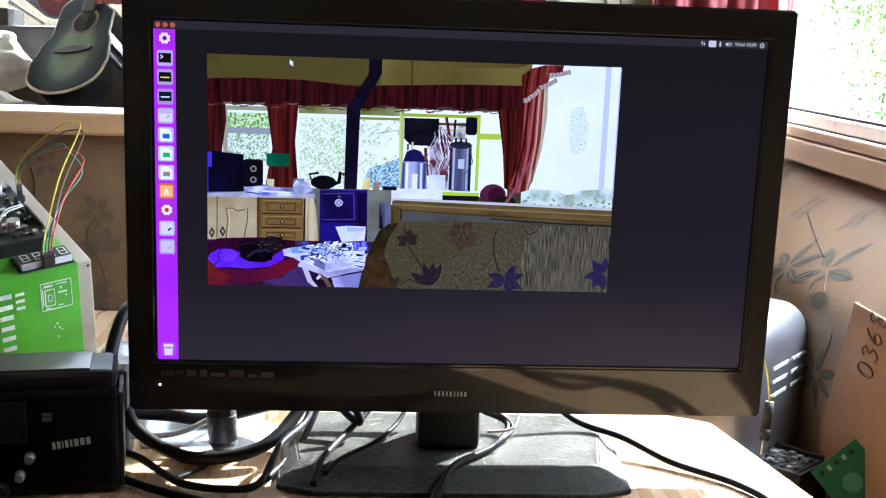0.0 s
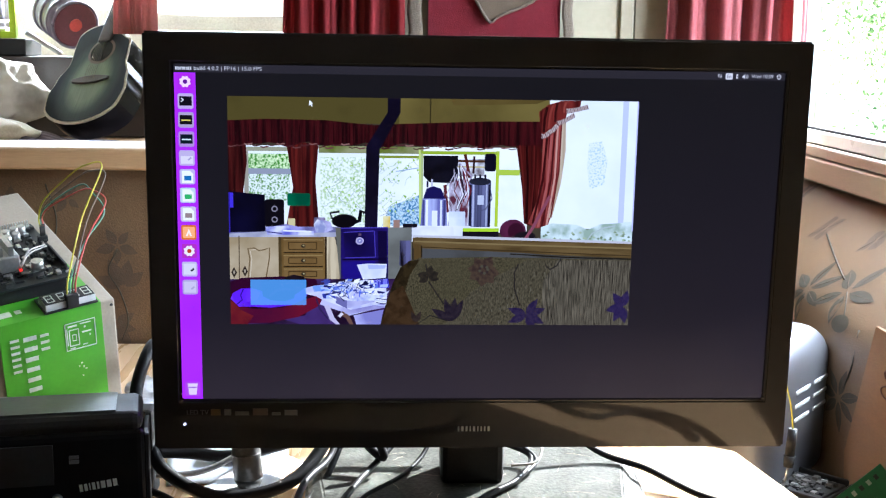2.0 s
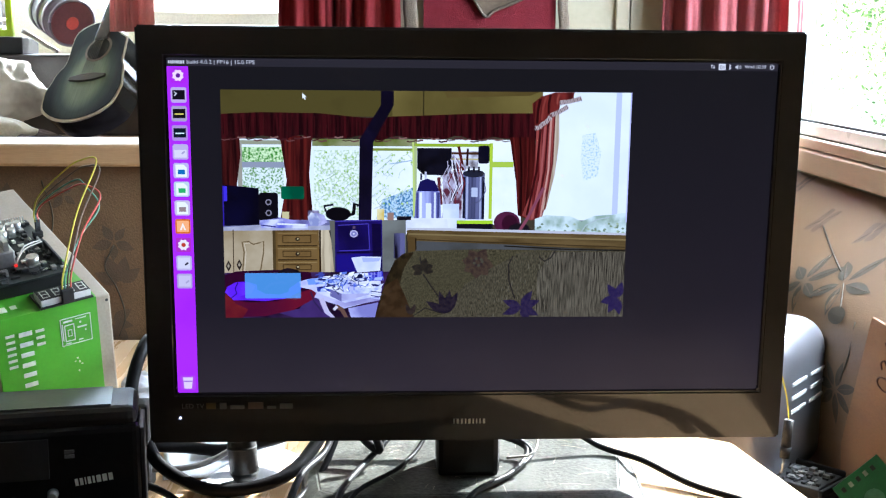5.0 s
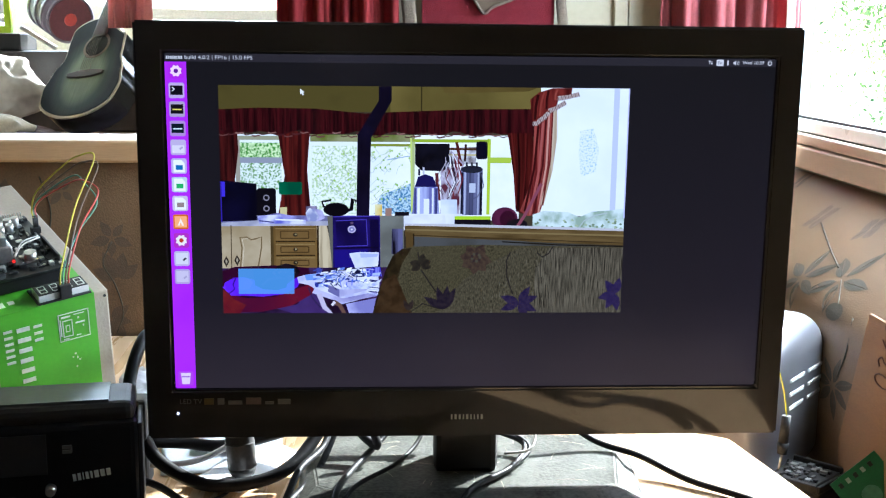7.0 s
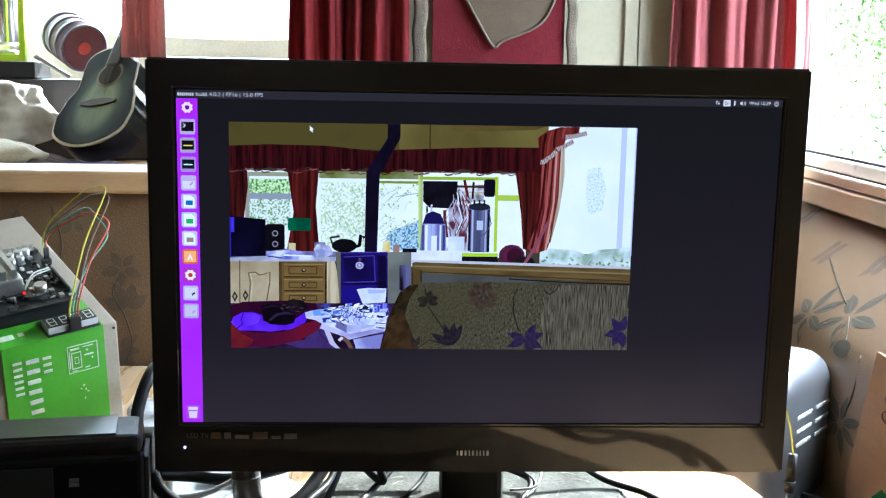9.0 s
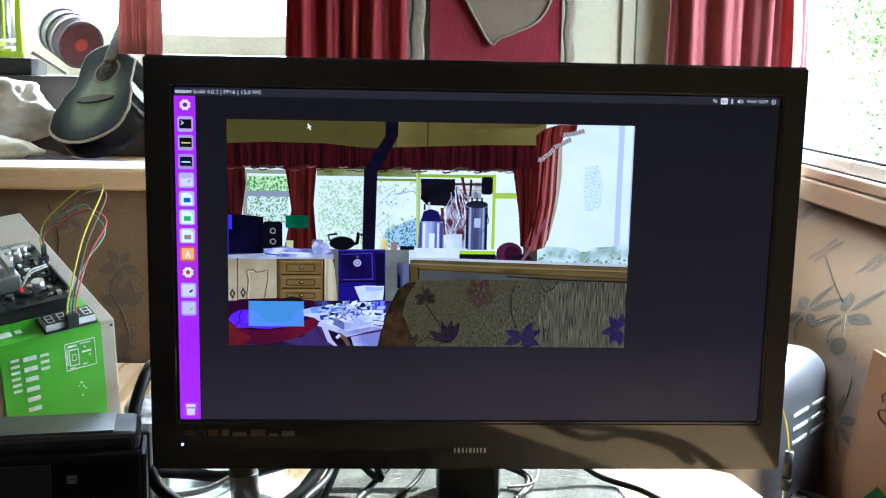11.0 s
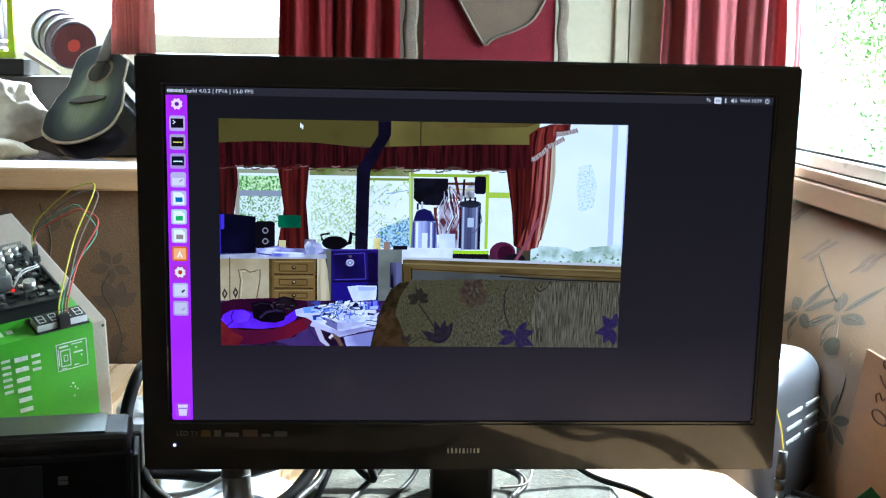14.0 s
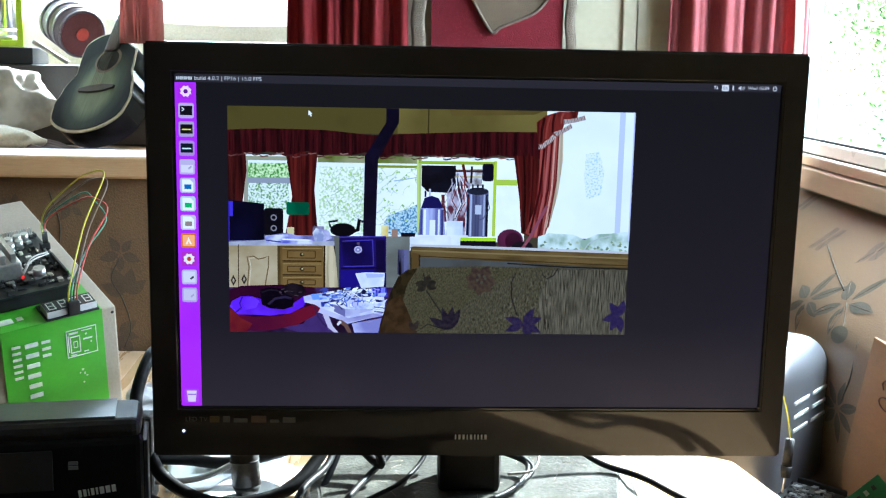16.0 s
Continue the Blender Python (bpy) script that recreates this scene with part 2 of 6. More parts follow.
def guitar_top_mat():
    """Green-burst top: dark rim, paler middle, fine grain along the strings."""
    m, n, l, p = nodes_of("green_burst_top")
    tc = n.new("ShaderNodeTexCoord")
    mp = n.new("ShaderNodeMapping")
    mp.inputs["Location"].default_value = (0.0, 0.0, -0.12 / 0.13)
    mp.inputs["Scale"].default_value = (1 / 0.092, 0.0, 1 / 0.13)
    g = n.new("ShaderNodeTexGradient")
    g.gradient_type = "SPHERICAL"
    ramp = n.new("ShaderNodeValToRGB")
    e = ramp.color_ramp.elements
    e[0].position, e[0].color = 0.0, (0.016, 0.022, 0.028, 1)
    e[1].position, e[1].color = 0.55, (0.27, 0.34, 0.24, 1)
    k = ramp.color_ramp.elements.new(0.28)
    k.color = (0.065, 0.09, 0.08, 1)
    w = n.new("ShaderNodeTexNoise")
    w.inputs["Scale"].default_value = 60
    mp2 = n.new("ShaderNodeMapping")
    mp2.inputs["Scale"].default_value = (6, 1, 0.3)
    mix = n.new("ShaderNodeMixRGB")
    mix.blend_type = "MULTIPLY"
    mix.inputs[0].default_value = 0.45
    l.new(tc.outputs["Object"], mp.inputs[0])
    l.new(tc.outputs["Object"], mp2.inputs[0])
    l.new(mp.outputs[0], g.inputs[0])
    l.new(g.outputs[0], ramp.inputs[0])
    l.new(mp2.outputs[0], w.inputs[0])
    l.new(ramp.outputs[0], mix.inputs[1])
    l.new(w.outputs[0], mix.inputs[2])
    l.new(mix.outputs[0], p.inputs["Base Color"])
    p.inputs["Roughness"].default_value = 0.55
    p.inputs["Specular IOR Level"].default_value = 0.12
    return m


M["burst"] = guitar_top_mat()
# sheen adds to the painted glare
for k, v in (("fabric_far", 0.9),):
    M[k].node_tree.nodes["Principled BSDF"].inputs["Sheen Weight"].default_value = v
    M[k].node_tree.nodes["Principled BSDF"].inputs["Sheen Roughness"].default_value = 0.35
M["black"].node_tree.nodes["Principled BSDF"].inputs["Specular IOR Level"].default_value = 0.12
M["gloss"].node_tree.nodes["Principled BSDF"].inputs["Specular IOR Level"].default_value = 0.36
for k in ("banner", "taupe", "braid", "red", "cable", "grey"):
    M[k].node_tree.nodes["Principled BSDF"].inputs["Specular IOR Level"].default_value = 0.12
M["dusty"].node_tree.nodes["Principled BSDF"].inputs["Specular IOR Level"].default_value = 0.12
M["matt"].node_tree.nodes["Principled BSDF"].inputs["Specular IOR Level"].default_value = 0.3

# ---- building helpers ----
AT = {}
SEAT = Vector((-0.067, -1.027, 1.185))
HERE = [Matrix()]


def set_out(k=1.0):
    """Things built after this call stand k times as far from the seat, and are k times as large."""
    HERE[0] = Matrix.Translation(SEAT) @ Matrix.Scale(k, 4) @ Matrix.Translation(-SEAT)


def put_down(bm):
    """Applies the setting-out, within floor and ceiling."""
    if HERE[0] != Matrix():
        bm.transform(HERE[0])
        for v in bm.verts:
            v.co.z = min(2.1, max(0.0, v.co.z))


def part(name, bm, material, parent, label=""):
    """One mesh under a thing or a part; bm is in world space."""
    put_down(bm)
    bm.transform(AT[parent].inverted())
    me = bpy.data.meshes.new(name)
    bm.to_mesh(me)
    bm.free()
    me.materials.append(material)
    ob = new(name, me)
    ob.parent = parent
    AT[ob] = AT[parent].copy()
    if label:
        ob["label"] = label
    return ob


def thing(name, m, label, category, group="", kind=""):
    ob = new(name)
    ob.empty_display_size = 0.05
    m = Matrix.Translation(HERE[0] @ m.translation - m.translation) @ m
    ob.matrix_world = m
    AT[ob] = m.copy()
    return tagged(ob, label, category, group, kind)


def solid(name, bm, material, label, category, kind="", group="", origin=None):
    """A thing that is one mesh."""
    put_down(bm)
    m = Matrix.Translation(HERE[0] @ Vector(origin or (0, 0, 0)))
    bm.transform(m.inverted())
    me = bpy.data.meshes.new(name)
    bm.to_mesh(me)
    bm.free()
    me.materials.append(material)
    ob = new(name, me)
    ob.matrix_world = m
    AT[ob] = m.copy()
    return tagged(ob, label, category, group, kind)


def shade(bm, on=True):
    for f in bm.faces:
        f.smooth = on
    return bm


def box(x0, x1, y0, y1, z0, z1, r=0.0, seg=2, m=None):
    bm = bmesh.new()
    bmesh.ops.create_cube(bm, size=1.0, matrix=Matrix.Translation(((x0 + x1) / 2, (y0 + y1) / 2, (z0 + z1) / 2)) @ Matrix.Diagonal((x1 - x0, y1 - y0, z1 - z0, 1)))
    if r:
        bmesh.ops.bevel(bm, geom=bm.edges[:], offset=r, segments=seg, affect="EDGES", profile=0.5)
    if m:
        bm.transform(m)
    return bm


def prism(points, h0, h1, r=0.0, axis="z", seg=2):
    """A polygon pushed from h0 to h1 along an axis."""
    bm = bmesh.new()
    put = {"z": lambda a, b, h: (a, b, h), "y": lambda a, b, h: (a, h, b), "x": lambda a, b, h: (h, a, b)}[axis]
    lo = [bm.verts.new(put(a, b, h0)) for a, b in points]
    hi = [bm.verts.new(put(a, b, h1)) for a, b in points]
    n = len(points)
    bm.faces.new(lo[::-1])
    bm.faces.new(hi)
    for i in range(n):
        bm.faces.new((lo[i], lo[(i + 1) % n], hi[(i + 1) % n], hi[i]))
    bmesh.ops.recalc_face_normals(bm, faces=bm.faces[:])
    if r:
        bmesh.ops.bevel(bm, geom=[e for e in bm.edges if abs(e.calc_face_angle(0)) > 0.6], offset=r, segments=seg, affect="EDGES", profile=0.5)
    return bm


def rounded(x0, x1, y0, y1, r, n=6):
    out = []
    for cx, cy, a0 in ((x1 - r, y1 - r, 0), (x0 + r, y1 - r, 90), (x0 + r, y0 + r, 180), (x1 - r, y0 + r, 270)):
        out += [(cx + r * math.cos(radians(a0 + 90 * i / n)), cy + r * math.sin(radians(a0 + 90 * i / n))) for i in range(n + 1)]
    return out


def cylinder(a, b, r0, r1=None, seg=20, caps=True, rings=1):
    a, b = Vector(a), Vector(b)
    d = b - a
    bm = bmesh.new()
    bmesh.ops.create_cone(bm, cap_ends=caps, segments=seg, radius1=r0, radius2=r0 if r1 is None else r1, depth=d.length,
                          matrix=Matrix.Translation((a + b) / 2) @ d.to_track_quat("Z", "Y").to_matrix().to_4x4())
    for f in bm.faces:
        f.smooth = len(f.verts) == 4
    return bm


def spline(ps, n=8):
    ps = [Vector(p) for p in ps]
    ps = [ps[0] * 2 - ps[1]] + ps + [ps[-1] * 2 - ps[-2]]
    out = []
    for i in range(1, len(ps) - 2):
        p0, p1, p2, p3 = ps[i - 1:i + 3]
        for k in range(n):
            t = k / n
            out.append(0.5 * ((2 * p1) + (p2 - p0) * t + (2 * p0 - 5 * p1 + 4 * p2 - p3) * t * t + (3 * p1 - p0 - 3 * p2 + p3) * t ** 3))
    return out + [ps[-2]]


def tube(ps, r, seg=8, n=8):
    """A round cable along a smooth line."""
    line = spline(ps, n)
    bm = bmesh.new()
    rings = []
    up = Vector((0.1, 0.2, 1))
    for i, p in enumerate(line):
        d = (line[min(i + 1, len(line) - 1)] - line[max(i - 1, 0)]).normalized()
        s = d.cross(up)
        if s.length < 1e-3:
            s = d.cross(Vector((1, 0, 0)))
        s.normalize()
        u = s.cross(d).normalized()
        up = u
        rings.append([bm.verts.new(p + r * (math.cos(2 * math.pi * k / seg) * s + math.sin(2 * math.pi * k / seg) * u)) for k in range(seg)])
    for a, b in zip(rings, rings[1:]):
        for k in range(seg):
            bm.faces.new((a[k], a[(k + 1) % seg], b[(k + 1) % seg], b[k])).smooth = True
    bm.faces.new(rings[0][::-1])
    bm.faces.new(rings[-1])
    bmesh.ops.recalc_face_normals(bm, faces=bm.faces[:])
    return bm


def sheet(f, nu, nv, thick=0.0):
    """A grid over f(s, t), s and t in 0..1, made thick along its normals."""
    bm = bmesh.new()
    g = [[bm.verts.new(f(i / nu, j / nv)) for j in range(nv + 1)] for i in range(nu + 1)]
    for i in range(nu):
        for j in range(nv):
            bm.faces.new((g[i][j], g[i + 1][j], g[i + 1][j + 1], g[i][j + 1])).smooth = True
    bmesh.ops.recalc_face_normals(bm, faces=bm.faces[:])
    if thick:
        bm.normal_update()
        bmesh.ops.solidify(bm, geom=bm.faces[:], thickness=thick)
        for fc in bm.faces:
            fc.smooth = True
    return bm


def join(*bms):
    out = bmesh.new()
    for b in bms:
        me = bpy.data.meshes.new("tmp")
        b.to_mesh(me)
        b.free()
        out.from_mesh(me)
        bpy.data.meshes.remove(me)
    return out


def letters(s, size):
    """Words as a flat mesh in the xy plane, from the built-in font."""
    cu = bpy.data.curves.new("words", "FONT")
    cu.body, cu.size, cu.extrude = s, size, 0.00004
    ob = new("words", cu)
    me = bpy.data.meshes.new_from_object(ob.evaluated_get(bpy.context.evaluated_depsgraph_get()))
    bpy.data.objects.remove(ob)
    bm = bmesh.new()
    bm.from_mesh(me)
    bpy.data.meshes.remove(me)
    return bm


def bars(widths, h, gap, thick=0.0004):
    """A row of plain upright bars in place of writing, in the xy plane."""
    out, x = [], 0.0
    for w in widths:
        out.append(box(x, x + w, 0, h, 0, thick))
        x += w + gap
    return join(*out)


UP = pose(0, 0, 0, 90, 0, 0)

# ---- the place: floor, walls, windows, ceiling ----
solid("floor", box(-2.3, 0.76, -2.6, 2.7, -0.05, 0.0), M["carpet"], "brown carpeted caravan floor", "floor", "structure")
solid("ceiling", box(-2.4, 0.8, -2.6, 2.8, 2.1, 2.16), M["ceiling"], "cream panelled caravan ceiling", "ceiling", "structure")
WX = 0.575
END = 0.65
AWAY = 1.12
solid("wall_left", box(-2.36, -2.3, -2.4, 2.7, 0.0, 2.1), M["panel"], "unseen left wall of the caravan, made dark to cut bounce light", "wall", "structure")
solid("wall_far_low", box(-2.3, END, 2.64, 2.7, 0.0, 1.24), M["wall"], "cream wall under the far window", "wall", "structure")
solid("wall_far_high", box(-2.3, END, 2.64, 2.7, 1.95, 2.1), M["wall"], "cream wall over the far window", "wall", "structure")
solid("wall_far_end", box(-0.1, END, 2.64, 2.7, 1.24, 1.95), M["wall"], "cream wall beside the far window", "wall", "structure")
solid("wall_rear", box(-2.3, END, -2.4, -2.34, 0.0, 2.1), M["panel"], "unseen wall behind the viewer, made dark to cut reflections", "wall", "structure")
set_out(AWAY)
solid("wall_side_low", box(WX, WX + 0.06, -2.4, 2.7, 0.0, 1.041), M["wall"], "cream wall panel under the side window", "wall", "structure")
solid("wall_side_high", box(WX, WX + 0.06, -2.4, 2.7, 1.92, 2.1), M["wall"], "cream wall panel over the side window", "wall", "structure")
# out of view; shortens the window to dim surfaces that face the viewer
solid("wall_side_rear", box(WX, WX + 0.06, -2.4, -0.15, 1.041, 1.92), M["wall"], "unseen cream wall panel, added to block part of the side window", "wall", "structure")
solid("wall_side_far", box(WX, WX + 0.06, 0.955, 2.7, 1.041, 1.92), M["wall"], "cream wall panel past the corner", "wall", "structure")
wb = solid("wall_back", box(-0.19, 0.535, 0.80, 0.85, 0.0, 2.1), M["wall"], "cream wall panel behind the television", "wall", "structure")
part("batten", box(0.265, 0.286, 0.792, 0.80, 1.05, 2.09, 0.002), M["wall"], wb)
part("panel", box(0.288, 0.40, 0.795, 0.80, 1.05, 2.09, 0.001), M["wall"], wb)
solid("corner_trim", box(0.537, WX - 0.002, 0.957, 0.97, 0.0, 2.1), M["upvc"], "white plastic trim closing the window corner", "trim", "structure")
set_out()


def window(name, axis, at, a0, a1, z0, z1, posts, label):
    """A white frame with black gaskets and panes, in the wall plane axis = at."""
    w = thing(name, pose(*((at, (a0 + a1) / 2, z0) if axis == "x" else ((a0 + a1) / 2, at, z0))), label, "window", "", "structure")

    def bar(n, b0, b1, c0, c1, d0, d1, mat, r=0.003):
        part(n, box(at + d0, at + d1, b0, b1, c0, c1, r) if axis == "x" else box(b0, b1, at + d0, at + d1, c0, c1, r), M[mat], w)
    f = 0.02
    bar("window_frame", a0, a1, z0, z0 + f, 0.004, 0.05, "upvc")
    bar("window_frame", a0, a1, z1 - f, z1, 0.004, 0.05, "upvc")
    edges = [a0] + posts + [a1]
    for i, e in enumerate(edges):
        b0, b1 = (e, e + f) if i == 0 else ((e - f, e) if i == len(edges) - 1 else (e - f / 2, e + f / 2))
        bar("window_frame", b0, b1, z0 + f, z1 - f, 0.005, 0.05, "upvc")
        if axis == "x":
            bar("gasket", b0 - 0.005, b0, z0 + f, z1 - f, 0.018, 0.024, "gasket", 0.0)
    bar("gasket", a0 + f, a1 - f, z0 + f, z0 + f + 0.004, 0.012, 0.04, "gasket", 0.0)
    for e0, e1 in zip(edges, edges[1:]):
        g = box(at + 0.026, at + 0.03, e0 + f / 2, e1 - f / 2, z0 + f, z1 - f) if axis == "x" else box(e0 + f / 2, e1 - f / 2, at + 0.026, at + 0.03, z0 + f, z1 - f)
        pane = part("pane", g, M["glass"], w)
        pane.visible_shadow = False


set_out(AWAY)
window("window_1", "x", WX, -0.15, 0.955, 1.043, 1.92, [], "white plastic side window in bright daylight")
solid("window_sill_side", box(0.560, WX - 0.001, -0.84, 0.953, 0.990, 1.0245, 0.003), M["sill"], "varnished wood fascia under the side window, brightness in its pale colour", "sill", "structure")
solid("window_sill_bead", box(0.563, WX - 0.001, -0.84, 0.953, 1.0265, 1.043, 0.003), M["sill"], "wood bead over the fascia, brightness in its pale colour", "sill", "structure")
set_out()
window("window_2", "y", 2.64, -2.28, -0.1, 1.242, 1.95, [-1.35], "white plastic far window in bright daylight")
solid("window_sill_far", box(-2.28, -0.1, 2.56, 2.638, 1.205, 1.24, 0.004), M["wood"], "varnished pale wood sill under the far window", "sill", "structure")

# ---- outside ----
solid("ground", box(-60, 60, -60, 60, -0.75, -0.7), M["grass"], "sunlit green grass outside the caravan", "ground", "structure")


def tree(x, y, h, spread, seed, count):
    rnd = random.Random(seed)
    t = thing("tree", pose(x, y, -0.7), "bright green leafy tree in full daylight", "tree", "trees outside the windows")
    part("trunk", join(cylinder((x, y, -0.7), (x + 0.1, y, h * 0.6), 0.12, 0.06, 10),
                       *[cylinder((x + 0.08, y, h * (0.3 + 0.06 * k)), (x + spread * 0.6 * math.cos(k * 2.1), y + spread * 0.6 * math.sin(k * 2.1), h * (0.55 + 0.07 * k)), 0.045, 0.012, 7) for k in range(6)]), M["bark"], t)
    verts, faces = [], []
    clumps = [Vector((x, y, h * 0.62)) + Vector((rnd.gauss(0, 0.45) * spread, rnd.gauss(0, 0.45) * spread, rnd.uniform(-0.36, 0.36) * h)) for _ in range(34)]
    for _ in range(count):
        c = rnd.choice(clumps) + Vector((rnd.gauss(0, 0.3), rnd.gauss(0, 0.3), rnd.gauss(0, 0.26)))
        q = Euler((rnd.uniform(0, 6.3), rnd.uniform(0, 6.3), rnd.uniform(0, 6.3))).to_matrix()
        s = rnd.uniform(0.014, 0.032)
        i = len(verts)
        verts += [c + q @ Vector(v) * s for v in ((-1, 0, 0), (0, -0.5, 0.1), (1, 0, 0), (0, 0.5, 0.1))]
        faces.append((i, i + 1, i + 2, i + 3))
    me = bpy.data.meshes.new("crown")
    me.from_pydata([tuple(v - Vector((x, y, -0.7))) for v in verts], [], faces)
    me.materials.append(M["leaf"])
    ob = new("crown", me)
    ob.parent = t
    tagged(ob, "crown of small bright leaves", kind="stuff")


tree(4.6, 8.6, 2.3, 1.1, 3, 14000)
tree(7.2, 13.5, 4.0, 1.6, 5, 9000)


# ---- curtains and banner ----
def curtain(name, x0, x1, y, z0, z1, folds, depth, label, seed, mat="red", flare=0.0, lining=None):
    rnd = random.Random(seed)
    ph = [rnd.uniform(0, 6.3) for _ in range(4)]

    def f(s, t):
        w = s + 0.03 * math.sin(9 * s + ph[0])
        d = depth * (math.sin(2 * math.pi * folds * w + ph[1]) + 0.45 * math.sin(2 * math.pi * folds * 2.3 * w + ph[2])) * (0.75 + 0.25 * math.sin(3 * t + ph[3]))
        xx = x0 + (x1 - x0) * s + flare * (1 - t) * (0.5 - s) * 2 + 0.004 * math.sin(5 * t + 7 * s)
        return (xx, y + d, z0 + (z1 - z0) * t)
    c = solid(name, sheet(f, int(folds * 22), 14, 0.002), M[mat], label, "curtain", "", "curtains", ((x0 + x1) / 2, y, z0))
    if lining:
        a, b = lining

        def g(s, t):
            px, py, pz = f(a + (b - a) * s, t)
            return (px, py + 0.005, pz)
        part("lining", sheet(g, 10, 14, 0.001), M["lining"], c, "cream lining at the curtain's edge")
    return c


set_out(AWAY)
curtain("curtain", -0.238, -0.078, 0.765, 1.0, 2.05, 5, 0.011, "gathered dark red curtain beside the cream wall", 1, flare=-0.012)
rc = curtain("curtain", 0.335, 0.525, 0.755, 1.02, 2.05, 4, 0.017, "rose-red curtain with pale edging by the side window, sunlight in its colour", 2, mat="rose", flare=-0.016)
part("edging", sheet(lambda s, t: (0.506 + 0.013 * s + 0.010 * t + 0.004 * math.sin(13 * t), 0.733 + 0.004 * math.sin(20 * t), 1.02 + 1.03 * t), 3, 30, 0.002), M["lining"], rc, "cream frilled edging")
part("hem", sheet(lambda s, t: (0.519 + 0.010 * s + 0.012 * t, 0.738 + 0.003 * math.sin(14 * t), 1.02 + 1.03 * t), 3, 30, 0.002), M["pink"], rc, "pale orange-pink turned hem")
set_out()
curtain("curtain", -0.722, -0.640, 1.76, 1.203, 2.05, 3, 0.018, "red curtain in front of the far window, backlight in its pink colour", 4, mat="pink", flare=-0.008)
set_out(AWAY)

ban = thing("wall_banner", pose(0.07, 0.788, 1.1), "red cloth banner with grey braid borders and a taupe pennant", "banner")
part("cloth", box(-0.028, 0.172, 0.786, 0.790, 1.06, 2.0), M["banner"], ban)


def braid(x0, x1, tilt):
    def f(s, t):
        return (x0 + (x1 - x0) * s + tilt * (1 - t) + 0.0015 * math.sin(90 * t), 0.782 - 0.0015 * math.sin(s * math.pi) - 0.0008 * math.sin(300 * t), 1.06 + 0.94 * t)
    return sheet(f, 4, 120, 0.003)


part("border", braid(-0.048, -0.028, -0.012), M["braid"], ban, "grey-brown braided border")
part("border", braid(0.166, 0.180, 0.012), M["braid"], ban, "grey-brown braided border")
part("pennant", prism([(0.017, 1.30), (0.057, 1.2300), (0.068, 1.222), (0.079, 1.2300), (0.135, 1.258), (0.163, 1.31), (0.163, 1.6), (-0.007, 1.6), (-0.007, 1.34)], 0.779, 0.784, axis="y"), M["taupe"], ban, "taupe pointed pennant")
part("trim", tube([(0.017, 0.777, 1.30), (0.057, 0.777, 1.231), (0.068, 0.777, 1.222), (0.079, 0.777, 1.231), (0.135, 0.777, 1.258), (0.163, 0.777, 1.31)], 0.0022, 6, 6), M["braid"], ban)


set_out()


# ---- seating around the table ----
def petal_shape(L, W, n=7):
    pts = [(L * i / n, W * math.sin(math.pi * (i / n) ** 0.8)) for i in range(n + 1)]
    return pts + [(a, -b) for a, b in pts[-2:0:-1]]


def flower(surf, u, v, size, petals, spin, spread, kind, parent, W=0.26, mat="petal", su=1.0):
    """Woven petals that lie on a surface surf(u, v, lift), u and v in metres."""
    bm = bmesh.new()
    for k in range(petals):
        a = spin + spread * (k / max(1, petals - 1) - 0.5) if spread < 6 else spin + 2 * math.pi * k / petals
        L = size * (0.85 + 0.3 * ((k * 37) % 5) / 5)
        lo, hi = [], []
        for p, q in petal_shape(L, L * W):
            p += size * 0.12
            uu, vv = u + su * (p * math.cos(a) - q * math.sin(a)), v + p * math.sin(a) + q * math.cos(a)
            lo.append(bm.verts.new(surf(uu, vv, 0.0009)))
        bm.faces.new(lo)
    part("woven_flower", bm, M[mat], parent, kind)


def stem(surf, pts, parent, r=0.0011, mat="petal"):
    part("woven_stem", tube([surf(a, b, 0.0003) for a, b in pts], r, 5, 5), M[mat], parent)


# side backrest along the window wall, rolled back at its top: u runs along y, v is the height
def side_surf(u, v, lift=0.0):
    roll = 0.012 * math.log(1 + math.exp((v - 0.885) / 0.012))
    return (0.432 + 1.4 * roll - 0.01 * math.sin(math.pi * min(1, max(0, (v - 0.6) / 0.3))) - lift, u, v + lift * 0.4)


def leaf(surf, u, v, length, width, spin, parent, su=1.6, mat="petal", vein="petal2"):
    """One pointed woven leaf with a paler middle vein."""
    bm = bmesh.new()
    ca, sa = math.cos(spin), math.sin(spin)
    ring = [(length * k / 8, width * math.sin(math.pi * (k / 8) ** 0.8)) for k in range(9)]
    ring += [(a, -b) for a, b in ring[-2:0:-1]]
    bm.faces.new([bm.verts.new(surf(u + su * (a * ca - b * sa), v + a * sa + b * ca, 0.0005)) for a, b in ring])
    lf = part("woven_leaf", bm, M[mat], parent)
    part("woven_vein", tube([surf(u + su * length * k * ca, v + length * k * sa, 0.0004) for k in (0.05, 0.45, 0.85)], 0.0004, 4, 3), M[vein], lf)


set_out(AWAY)
sb = thing("corner_sofa", pose(0.5, 0.2, 0.6), "tan floral woven corner sofa back under the window", "sofa")
part("cover", sheet(lambda s, t: side_surf(-0.8 + 1.66 * s, 0.56 + 0.425 * t), 60, 40), M["fabric"], sb)
part("backing", box(0.568, 0.573, -0.79, 0.86, 0.561, 0.978), M["wood"], sb)
